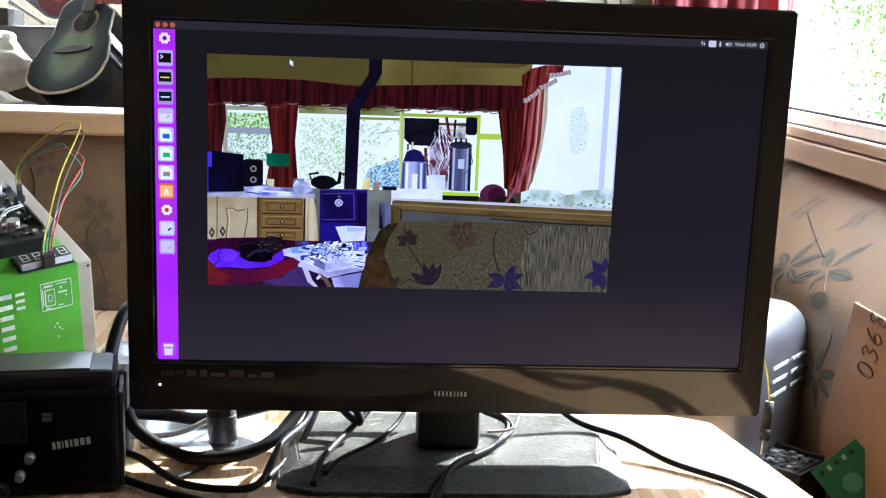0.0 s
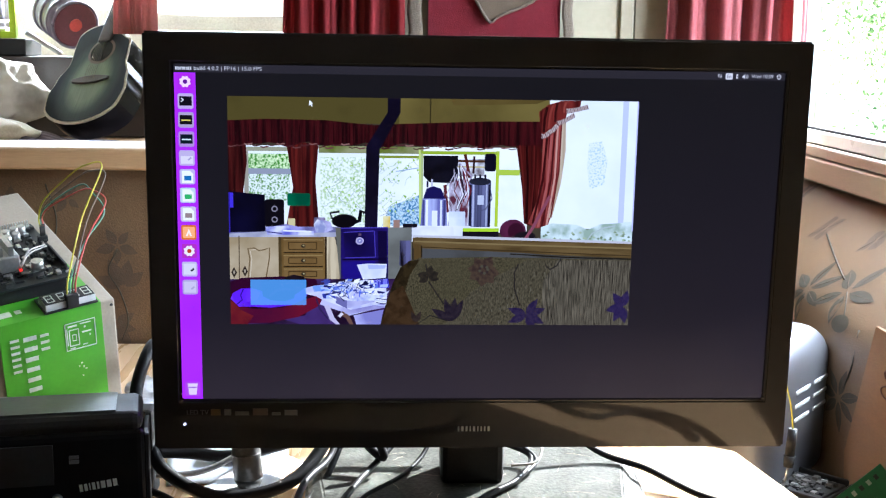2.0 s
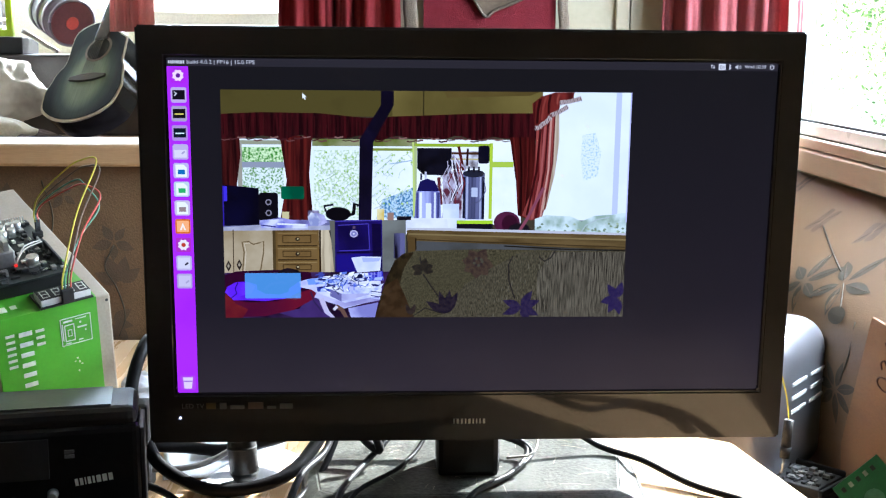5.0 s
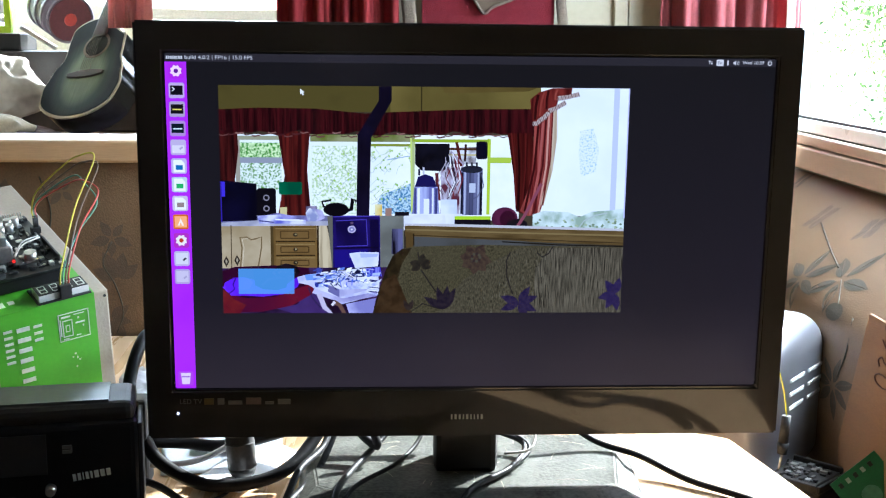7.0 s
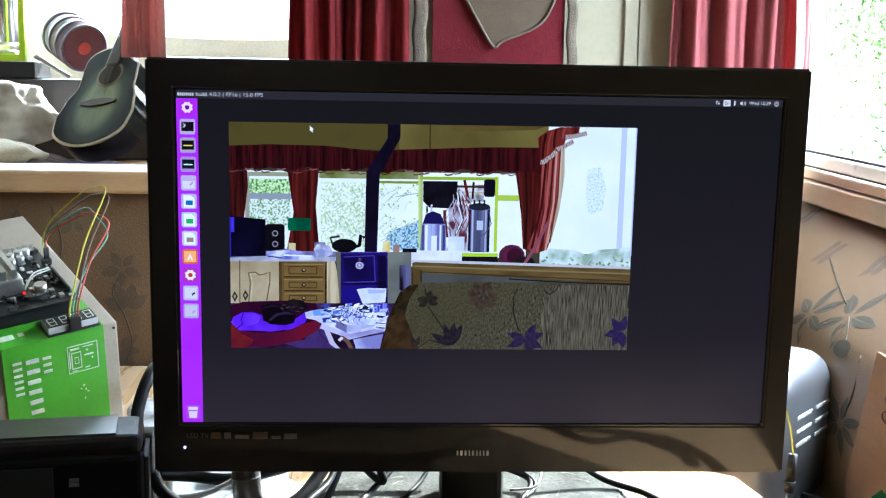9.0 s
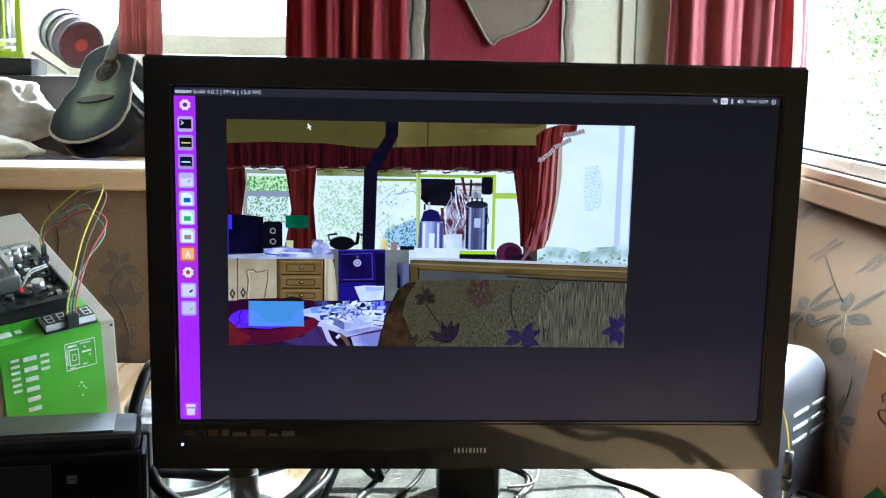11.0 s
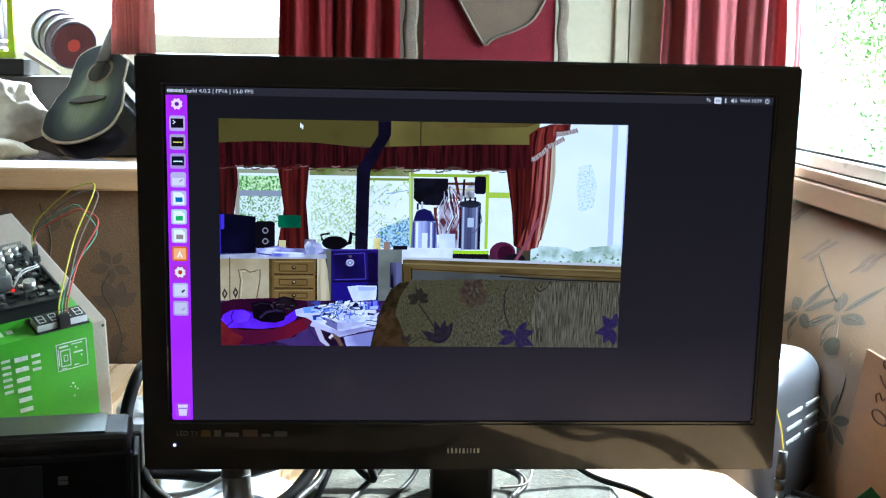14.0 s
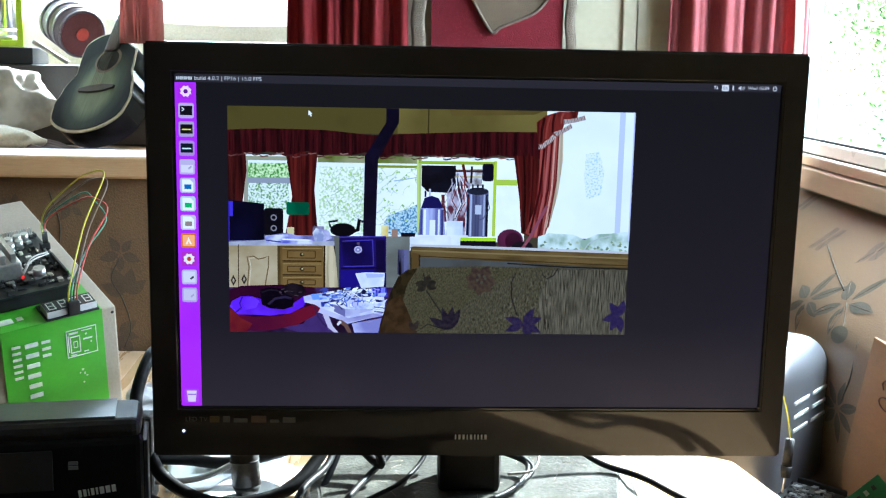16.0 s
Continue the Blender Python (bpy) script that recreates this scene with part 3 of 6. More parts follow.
for (u, v), size, count, spin in (((0.414, 0.889), 0.034, 6, 0.3), ((0.326, 0.904), 0.036, 5, 0.55), ((0.233, 0.802), 0.033, 7, 0.9)):
    for k in range(count):
        a = spin + 2 * math.pi * k / count
        leaf(side_surf, u + 0.008 * math.cos(a), v + 0.004 * math.sin(a), size * (0.85 + 0.3 * ((k * 37) % 5) / 5), size * 0.17, a, sb)
for (u, v), size, spin in (((0.556, 0.946), 0.020, 0.75), ((0.409, 0.953), 0.018, 0.4), ((0.752, 0.973), 0.016, 0.6)):
    for k in range(4):
        leaf(side_surf, u + 0.004 * math.cos(spin + 1.571 * k), v, size, size * 0.42, spin + 1.571 * k, sb, su=1.1, mat="petal2", vein="petal")
stem(side_surf, [(0.535, 0.941), (0.436, 0.924), (0.362, 0.912)], sb)
stem(side_surf, [(0.227, 0.881), (0.21, 0.848), (0.223, 0.815)], sb)
stem(side_surf, [(0.326, 0.904), (0.284, 0.887), (0.276, 0.877)], sb, 0.0008)
part("woven_berry", sheet(lambda s, t: side_surf(0.276 + 0.022 * math.cos(6.283 * s) * t, 0.877 + 0.0095 * math.sin(6.283 * s) * t, 0.0012), 14, 2), M["petal"], sb)
set_out()


def left_surf(u, v, lift=0.0):
    return (u, 0.62 - 0.012 * math.sin(math.pi * min(1, max(0, (v - 0.7) / 0.31))) - lift, v)


lb = thing("seat_divider", pose(-0.8, 0.66, 0.0), "wood-capped seat divider with dark floral upholstery", "seat")
part("core", box(-2.0, -0.20, 0.632, 0.70, 0.0, 1.008, 0.004), M["wood"], lb)
part("cover", sheet(lambda s, t: left_surf(-1.4 + 1.2 * s, 0.45 + 0.56 * t), 40, 16), M["fabric"], lb, "tan floral woven backrest")
part("cap", box(-2.0, -0.20, 0.598, 0.72, 1.011, 1.042, 0.005, 3), M["wood"], lb, "varnished pale wood cap rail")
for (u, v, size, petals, spin, spread, mat) in ((-0.462, 0.905, 0.026, 5, 0.9, 7, "petal2"), (-0.455, 0.845, 0.038, 4, 1.7, 2.0, "petal2"), (-0.61, 0.955, 0.03, 5, 0.2, 7, "petal2"), (-0.56, 0.86, 0.03, 5, 0.8, 7, "petal2"),
                                                (-0.47, 0.79, 0.03, 5, -0.9, 3.0, "petal2"), (-0.53, 0.97, 0.02, 4, 0.9, 7, "petal2")):
    flower(left_surf, u, v, size, petals, spin, spread, "", lb, mat=mat)
stem(left_surf, [(-0.462, 0.90), (-0.475, 0.87), (-0.46, 0.84), (-0.45, 0.80), (-0.46, 0.77)], lb)
stem(left_surf, [(-0.56, 0.99), (-0.545, 0.94), (-0.555, 0.88)], lb)

# ---- table and low side shelf ----
TZ = 0.767
tb = thing("table", pose(-0.3, 0, 0), "tan wood-grain table in the caravan's corner seat", "table")
part("tabletop", prism([(-1.0, -0.36), (0.377, -0.36), (0.322, -0.03), (0.288, 0.158), (0.27, 0.17), (0.04, 0.275), (-0.05, 0.61), (-1.0, 0.60)], TZ - 0.028, TZ, 0.005), M["table"], tb)
for lx, ly in ((-0.9, -0.3), (0.2, -0.3), (-0.9, 0.45), (-0.15, 0.35)):
    part("leg", box(lx - 0.025, lx + 0.025, ly - 0.025, ly + 0.025, 0.0, TZ - 0.029, 0.004), M["wood"], tb)
SZ = 0.682
set_out(AWAY)
solid("side_shelf", box(0.04, 0.425, -0.30, 0.78, SZ - 0.03, SZ, 0.003), M["wood"], "brown wooden shelf lower than the table", "shelf", "", "", (0.3, 0.2, SZ - 0.03))
solid("side_bench", box(0.10, 0.43, -0.25, 0.75, 0.0, SZ - 0.032), M["wood"], "brown wooden bench box under the shelf", "bench", "", "", (0.3, 0.2, 0))
set_out()

# ---- television ----
SX, SZ0, SZ1 = 0.2657, 0.8705, 1.1695
PXM = 2 * SX / 1920
tv = thing("television", pose(0, 0.05, TZ), "gloss black flat television showing a computer desktop", "television")
FR = dict(l=-0.2912, r=0.289, b=0.8238, t=1.197)


def ring_frame(o, i, y0, y1, r):
    """A rectangular frame: outer o and inner i as (x0, x1, z0, z1)."""
    bm = bmesh.new()
    def loop(b, y):
        return [bm.verts.new((x, y, z)) for x, z in ((b[0], b[2]), (b[1], b[2]), (b[1], b[3]), (b[0], b[3]))]
    of, inf, ob_, ib = loop(o, y0), loop(i, y0), loop(o, y1), loop(i, y1)
    for k in range(4):
        j = (k + 1) % 4
        bm.faces.new((of[k], of[j], inf[j], inf[k]))
        bm.faces.new((ob_[j], ob_[k], ib[k], ib[j]))
        bm.faces.new((of[j], of[k], ob_[k], ob_[j]))
        bm.faces.new((inf[k], inf[j], ib[j], ib[k]))
    bmesh.ops.recalc_face_normals(bm, faces=bm.faces[:])
    bmesh.ops.bevel(bm, geom=[e for e in bm.edges if abs(e.calc_face_angle(0)) > 1.2 and all(abs(v.co.y - y0) < 0.001 or abs(v.co.y - y1) < 0.001 for v in e.verts)], offset=r, segments=3, affect="EDGES")
    return bm


part("bezel", ring_frame((FR["l"], FR["r"], FR["b"], FR["t"]), (-SX - 0.001, SX + 0.001, SZ0 - 0.001, SZ1 + 0.001), -0.004, 0.016, 0.002), M["gloss"], tv, "gloss black bezel")
part("back_cover", join(box(FR["l"] + 0.004, FR["r"] - 0.004, 0.012, 0.036, FR["b"] + 0.045, FR["t"] - 0.01, 0.008), box(-0.17, 0.17, 0.042, 0.08, 0.93, 1.10, 0.012)), M["matt"], tv, "matt black rear housing")
part("neck", box(-0.031, 0.028, 0.025, 0.075, TZ + 0.012, 0.86, 0.006), M["matt"], tv, "black plastic stand neck")
foot = part("foot", prism([(0.158, -0.045), (0.165, 0.09), (0.14, 0.14), (-0.14, 0.14), (-0.16, 0.09), (-0.155, -0.045), (-0.12, -0.06), (0.12, -0.06)], TZ + 0.0005, TZ + 0.0055, 0.0015), M["dusty"], tv, "scratched dusty black stand foot")
slope = bmesh.new()
up_ = [slope.verts.new((a, b, TZ + 0.0145)) for a, b in ((0.118, -0.022), (0.135, -0.008), (0.150, 0.085), (0.13, 0.13), (-0.13, 0.13), (-0.15, 0.085), (-0.138, -0.008), (-0.118, -0.022))]
dn_ = [slope.verts.new((a, b, TZ + 0.005)) for a, b in ((0.121, -0.058), (0.156, -0.042), (0.163, 0.088), (0.138, 0.138), (-0.138, 0.138), (-0.158, 0.088), (-0.153, -0.042), (-0.121, -0.058))]
slope.faces.new(up_)
for k in range(8):
    slope.faces.new((up_[k], up_[(k + 1) % 8], dn_[(k + 1) % 8], dn_[k]))
bmesh.ops.recalc_face_normals(slope, faces=slope.faces[:])
bmesh.ops.bevel(slope, geom=[e for e in slope.edges if e.is_manifold], offset=0.0015, segments=2, affect="EDGES")
part("plateau", slope, M["dusty"], foot, "dusty raised top of the foot")
for k in range(26):
    a, b, c = random.Random(k).uniform(-0.12, 0.12), random.Random(k + 50).uniform(-0.01, 0.12), random.Random(k + 90).uniform(0, 6.28)
    L = random.Random(k + 130).uniform(0.006, 0.03)
    part("scratch", tube([(a, b, TZ + 0.0144), (a + 0.5 * L * math.cos(c), b + 0.5 * L * math.sin(c) + 0.002, TZ + 0.0144), (a + L * math.cos(c), b + L * math.sin(c), TZ + 0.0144)], 0.0003, 4, 3), M["card"], foot)
part("power_light", cylinder((-0.2636, -0.0048, 0.8479), (-0.2636, -0.003, 0.8479), 0.0012, seg=12), glow((225, 225, 255), strength=3.0), tv, "white power light")


def upright(bm, x, z, y=-0.0044, size=1.0):
    bm.transform(Matrix.Translation((x, y, z)) @ UP @ Matrix.Scale(size, 4))
    return bm


PLATE = surface("dim_silver_print", (0.17, 0.165, 0.155), 0.4, scale=80, bump=0.0)
part("lettering", upright(letters("LED TV", 0.0062), -0.262, 0.857), PLATE, tv, "small silver words on the bezel")
x = -0.24
for w, h, mat in ((0.0085, 0.0058, surface("dull_gold_label", (0.15, 0.10, 0.03), 0.4, bump=0)), (0.006, 0.0058, PLATE), (0.0125, 0.0035, PLATE), (0.0135, 0.0062, surface("peach_label", (0.17, 0.115, 0.085), 0.5, bump=0)), (0.008, 0.0025, PLATE), (0.0115, 0.0048, PLATE)):
    part("badge", box(x, x + w, -0.0048, -0.0036, 0.8562, 0.8562 + h), mat, tv)
    x += w + 0.0035
part("maker_badge", upright(bars([0.0014, 0.002, 0.0018, 0.0012, 0.0020, 0.0012, 0.0012, 0.0014, 0.002], 0.0046, 0.0019), -0.0165, 0.8405), M["ink"], tv, "plain pale maker's badge")

screen = part("screen", box(-SX, SX, 0.0, 0.004, SZ0, SZ1), panel_mat(), tv, "lit dark desktop picture")
LAYER = [0]


def sp(u, v):
    """Desktop point, 1920 wide, to metres across the screen."""
    return (-SX + u * PXM, SZ1 - v * (SZ1 - SZ0) / 1080)


def flat(name, pts, mat, label="", lift=None):
    """A thin lit shape on the screen; pts on the desktop."""
    LAYER[0] += 1
    y = -(lift if lift is not None else 0.0002 + 0.0000035 * LAYER[0])
    bm = bmesh.new()
    vs = [bm.verts.new((sp(u, v)[0], y, sp(u, v)[1])) for u, v in pts]
    f = bm.faces.new(vs)
    if f.normal.y > 0:
        bmesh.ops.reverse_faces(bm, faces=[f])
    return part(name, bm, mat, screen, label)


def rect(name, u0, v0, u1, v1, mat, label=""):
    return flat(name, [(u0, v0), (u1, v0), (u1, v1), (u0, v1)], mat, label)


def oval(u, v, ru, rv, n=18, a0=0, a1=360):
    return [(u + ru * math.cos(radians(a0 + (a1 - a0) * i / n)), v + rv * math.sin(radians(a0 + (a1 - a0) * i / n))) for i in range(n)]


def on_screen_words(s, u, v, px, c):
    LAYER[0] += 1
    bm = letters(s, px * PXM * 1.35)
    bm.transform(Matrix.Translation((sp(u, v)[0], -0.0002 - 0.0000035 * LAYER[0], sp(u, v)[1])) @ UP)
    return part("words", bm, glow(c), screen)


# desktop: menu bar, launcher strip with its icons
rect("menu_bar", 0, 0, 1920, 25, glow((62, 58, 66)))
strip = rect("launcher", 0, 26, 66, 1080, glow((178, 52, 246), (190, 66, 255), scale=8))
ICON = [((190, 60, 230), (250, 225, 255)), ((205, 185, 225), (30, 25, 40)), ((190, 175, 205), (30, 25, 35)), ((190, 160, 215), (25, 40, 55)), ((205, 190, 225), (230, 222, 240)), ((205, 195, 230), (60, 130, 190)),
        ((205, 220, 225), (90, 190, 120)), ((215, 205, 225), (170, 150, 150)), ((225, 130, 60), (255, 190, 140)), ((190, 70, 200), (245, 235, 240)), ((205, 195, 225), (225, 220, 235)), ((195, 180, 220), (215, 205, 230)), ((190, 90, 230), (235, 215, 245))]
for k, v in enumerate((54, 114, 172, 232, 291, 350, 409, 469, 528, 588, 647, 706, 1046)):
    a, b = ICON[k]
    flat("icon", rounded(10, 58, v - 24, v + 24, 6, 3), glow(a))
    if k in (1, 2, 3):
        rect("icon_mark", 15, v - 15, 53, v + 14, glow(b))
        flat("icon_mark", [(19, v - 9), (22, v - 11), (30, v - 4), (22, v + 3), (19, v + 1), (25, v - 4)], glow((220, 220, 230))) if k == 1 else rect("icon_mark", 20, v - 1, 48, v + 3, glow((225, 215, 120) if k == 2 else (225, 240, 250)))
    elif k in (0, 9):
        flat("icon_mark", [(34 + (19 if i % 2 else 15) * math.cos(i * math.pi / 8), v + (19 if i % 2 else 15) * math.sin(i * math.pi / 8)) for i in range(16)], glow(b))
        flat("icon_mark", oval(34, v, 7, 7), glow((200, 80, 60) if k == 9 else (120, 40, 160)))
    elif k in (5, 6, 7):
        flat("icon_mark", [(17, v - 19), (42, v - 19), (52, v - 9), (52, v + 20), (17, v + 20)], glow((245, 245, 250)))
        rect("icon_mark", 24, v - 3, 46, v + 12, glow(b))
    elif k == 12:
        flat("icon_mark", [(18, v - 18), (50, v - 18), (46, v + 20), (22, v + 20)], glow(b))
        rect("icon_mark", 20, v - 7, 48, v - 3, glow((170, 120, 210)))
    else:
        rect("icon_mark", 15, v - (6 if k == 4 else 18), 53, v + 18, glow(b))
        flat("icon_mark", [(34, v - 12), (44, v + 12), (38, v + 12), (34, v + 2), (30, v + 12), (24, v + 12)], glow((255, 240, 230))) if k == 8 else flat("icon_mark", [(36, v + 4), (46, v - 4), (49, v + 1), (39, v + 9)], glow((80, 75, 90) if k == 10 else (190, 180, 210)))
TRAY = (225, 222, 230)
flat("tray_icon", [(1702, 10), (1706, 5), (1710, 10), (1707, 10), (1707, 17), (1705, 17), (1705, 10)], glow(TRAY))
flat("tray_icon", [(1710, 14), (1712, 14), (1712, 8), (1714, 8), (1714, 14), (1717, 14), (1713, 19)], glow(TRAY))
flat("tray_icon", rounded(1728, 1751, 3, 23, 3, 3), glow(TRAY))
on_screen_words("En", 1732, 18, 11, (70, 64, 84))
flat("tray_icon", [(1763, 4), (1769, 9), (1765, 13), (1769, 17), (1763, 22), (1762, 13)], glow(TRAY))
flat("tray_icon", [(1782, 10), (1786, 10), (1791, 5), (1791, 21), (1786, 16), (1782, 16)], glow(TRAY))
for k in range(2):
    flat("tray_icon", oval(1792, 13, 5 + 4 * k, 6 + 3 * k, 8, -50, 63) + oval(1792, 13, 3.4 + 4 * k, 4.4 + 3 * k, 8, 50, -63), glow(TRAY))
on_screen_words("Wed 10:39", 1812, 17, 11.4, TRAY)
flat("tray_icon", oval(1900, 13, 7, 8, 16, -60, 260) + oval(1900, 13, 4.6, 5.4, 16, 240, -80), glow(TRAY))
rect("tray_icon", 1899, 4, 1901, 12, glow(TRAY))

# the room picture, 1280 x 720, on the desktop
PU, PV = 162, 96


def pp(pts):
    return [(PU + 1.0086 * min(1280, max(0, a)), PV + 1.0134 * min(720, max(0, b))) for a, b in pts]


def shape(name, pts, c, c2=None, scale=60.0, lo=0.4, hi=0.6, stretch=(1, 1, 1)):
    return flat(name, pp(pts), glow(c, c2, scale, lo, hi, stretch))


def quad(name, a0, b0, a1, b1, c, c2=None, scale=60.0, lo=0.4, hi=0.6, stretch=(1, 1, 1)):
    return shape(name, [(a0, b0), (a1, b0), (a1, b1), (a0, b1)], c, c2, scale, lo, hi, stretch)


def line(name, pts, w, c):
    """A thin ribbon through points."""
    out, back = [], []
    for i, (a, b) in enumerate(pts):
        p, q = pts[max(0, i - 1)], pts[min(len(pts) - 1, i + 1)]
        dx, dy = q[0] - p[0], q[1] - p[1]
        L = math.hypot(dx, dy) or 1
        out.append((a - dy / L * w / 2, b + dx / L * w / 2))
        back.append((a + dy / L * w / 2, b - dx / L * w / 2))
    return shape(name, out + back[::-1], c)


quad("picture_wall", 0, 0, 1280, 720, (70, 62, 52), (88, 80, 66), 20)
quad("picture_ceiling", 0, 0, 1040, 80, (66, 58, 32), (100, 90, 50), 9)
shape("picture_ceiling", [(530, 0), (1040, 0), (1000, 78), (530, 78)], (108, 96, 54), (140, 126, 76), 8)
shape("picture_ceiling", [(690, 0), (990, 0), (960, 12), (700, 20)], (92, 78, 42), (116, 100, 58), 12)
line("picture_seam", [(627, 0), (627, 80)], 4, (70, 62, 36))
quad("picture_sky", 45, 150, 940, 420, (238, 243, 252), (248, 250, 255), 30)
shape("picture_foliage", [(62, 176), (190, 176), (190, 222), (62, 222)], (84, 150, 50), (226, 246, 206), 520, 0.38, 0.6)
shape("picture_foliage", [(62, 240), (190, 240), (190, 330), (62, 330)], (120, 160, 84), (236, 244, 246), 560, 0.38, 0.54)
shape("picture_foliage", [(285, 185), (425, 185), (425, 400), (285, 400)], (196, 216, 170), (244, 249, 255), 480, 0.38, 0.54)
shape("picture_foliage", [(500, 340), (600, 300), (605, 400), (480, 400)], (90, 140, 180), (205, 225, 245), 500, 0.42, 0.56)
quad("picture_frame", 48, 155, 196, 168, (170, 170, 150))
quad("picture_frame", 48, 222, 196, 240, (165, 168, 185))
quad("picture_frame", 48, 160, 62, 360, (175, 170, 160))
quad("picture_frame", 280, 150, 607, 172, (165, 165, 130), (120, 130, 60), 40)
quad("picture_frame", 430, 178, 610, 186, (150, 160, 70))
rnd = random.Random(11)
for k in range(110):
    a, b = 290 + rnd.uniform(0, 300), 185 + rnd.uniform(0, 170)
    s = rnd.choice((-1, 1))
    line("picture_twig", [(a, b), (a + s * rnd.uniform(6, 14), b + rnd.uniform(8, 16)), (a + s * rnd.uniform(14, 34), b + rnd.uniform(12, 30))], 1.4, rnd.choice(((176, 192, 176), (186, 206, 150), (160, 172, 176), (196, 214, 196))))
    if not 420 < a < 470:
        shape("picture_foliage", [(a, b), (a + 4, b - 3), (a + 7, b + 2), (a + 3, b + 5)], rnd.choice(((178, 210, 104), (160, 196, 92), (196, 216, 160), (206, 224, 180))))
shape("picture_curtain", [(0, 140), (55, 140), (58, 200), (40, 330), (0, 330)], (44, 12, 16), (90, 34, 34), 60, stretch=(4, 1, 0.2))
shape("picture_curtain", [(180, 140), (280, 140), (270, 260), (282, 415), (176, 415), (200, 280)], (62, 16, 20), (112, 42, 38), 60, stretch=(5, 1, 0.2))
val = [(0, 74), (120, 68), (300, 70), (450, 84), (560, 78), (800, 68), (1000, 66)]
val += [(1000 - 25 * k, 142 + (7 if k % 4 < 2 else 0) + 4 * math.sin(k)) for k in range(41)]
shape("picture_valance", val, (42, 10, 17), (82, 24, 32), 60, stretch=(4, 1, 0.2))
for k in range(37):
    w = 145 + (6 if (40 - k) % 4 < 2 else 0) + 3 * math.sin(1.7 * k)
    line("picture_lace", [(25 * k, w + 1), (25 * k + 9, w + 4), (25 * k + 18, w + 2), (25 * k + 26, w + 1)], 3 + 2 * ((k * 7) % 5) / 4, ((122, 84, 84), (96, 54, 58), (150, 116, 112), (84, 40, 46))[(k * 5) % 4])
for k in range(70):
    a = 6 + 13.2 * k + 5 * math.sin(3.7 * k)
    shape("picture_fold", [(a, 80 + 8 * (k % 3)), (a + 2 + math.sin(k), 80), (a + 3 + 2 * math.sin(k * 1.7), 138), (a - 1, 140)], ((44, 11, 17), (76, 24, 30), (36, 9, 15), (62, 18, 25))[k % 4])
shape("picture_flue", [(494, 0), (534, 0), (534, 44), (470, 160), (464, 410), (424, 410), (428, 150), (494, 44)], (22, 16, 40), (34, 26, 60), 30)
# right-hand window and its curtains
quad("picture_window", 1000, 0, 1280, 405, (236, 241, 255), (243, 247, 255), 20)
quad("picture_frame", 1232, 0, 1250, 430, (208, 213, 246))
shape("picture_curtain", [(899, 142), (976, 141), (988, 207), (973, 316), (954, 398), (930, 389), (921, 280)], (58, 12, 16), (96, 32, 30), 60, stretch=(5, 1, 0.2))
for a, b, c, d, w, col in ((910, 141) + (931, 371) + (5, (110, 42, 40)), (931, 141) + (939, 386) + (6, (44, 8, 12)), (956, 141) + (950, 371) + (4, (104, 36, 36))):
    line("picture_fold", [(a, b), ((a + c) / 2 + 4, (b + d) / 2), (c, d)], w, col)
shape("picture_curtain", [(983, 82), (1050, 41), (1054, 134), (1046, 224), (1020, 352), (1005, 403), (969, 404), (943, 389), (970, 316), (980, 207)], (112, 36, 40), (168, 92, 88), 60, stretch=(6, 1, 0.2))
shape("picture_lining", [(1037, 67), (1053, 59), (1056, 152), (1044, 260), (1019, 370), (1008, 370), (1033, 261)], (186, 168, 150), (214, 200, 186), 40, stretch=(6, 1, 0.2))
for a, b, c, d, w, col in ((995, 117) + (958, 389) + (7, (74, 18, 24)), (1009, 108) + (976, 400) + (7, (176, 104, 104)), (1019, 90) + (987, 400) + (6, (92, 28, 34)), (1028, 81) + (1002, 400) + (6, (206, 160, 154)), (1039, 72) + (1015, 370) + (5, (124, 54, 56))):
    line("picture_fold", [(a, b), ((a + c) / 2 + 9, (b + d) / 2), (c, d)], w, col)
shape("picture_swag", [(967, 36), (995, 14), (1038, 1), (1099, 0), (1096, 19), (1057, 34), (1051, 56), (1023, 74), (1005, 95), (977, 110), (970, 67)], (84, 26, 28), (136, 58, 54), 60, stretch=(4, 1, 0.3))
for a, b, c, d, w, col in ((992, 21) + (984, 99) + (8, (62, 16, 20)), (1010, 14) + (998, 88) + (6, (150, 74, 68)), (1024, 8) + (1019, 67) + (7, (70, 20, 24)), (1052, 4) + (1046, 38) + (6, (158, 86, 78))):
    line("picture_fold", [(a, b), ((a + c) / 2 - 3, (b + d) / 2), (c, d)], w, col)
for (a, b), (c, d), n in (((977, 112), (998, 103), 4), ((998, 101), (1026, 77), 6), ((1026, 72), (1079, 43), 11), ((1053, 32), (1121, 17), 13)):
    line("picture_lace", [(a, b), ((a + c) / 2, (b + d) / 2 + 4), (c, d)], 13, (214, 204, 206))
    for k in range(n):
        x, y = a + (c - a) * (k + 0.5) / n, b + (d - b) * (k + 0.5) / n + 2
        line("picture_lace", [(x - 2, y - 6), (x, y), (x + 3, y + 7)], 3.5, ((126, 96, 98), (168, 146, 148))[k % 2])
shape("picture_foliage", [(1129, 133), (1169, 125), (1190, 186), (1182, 262), (1136, 278), (1125, 205)], (186, 212, 248), (236, 242, 255), 620, 0.38, 0.5)
shape("picture_cushion", [(985, 400), (1020, 388), (1100, 392), (1135, 408), (1175, 390), (1230, 386), (1280, 380), (1280, 460), (985, 460)], (168, 186, 176), (222, 234, 240), 70)
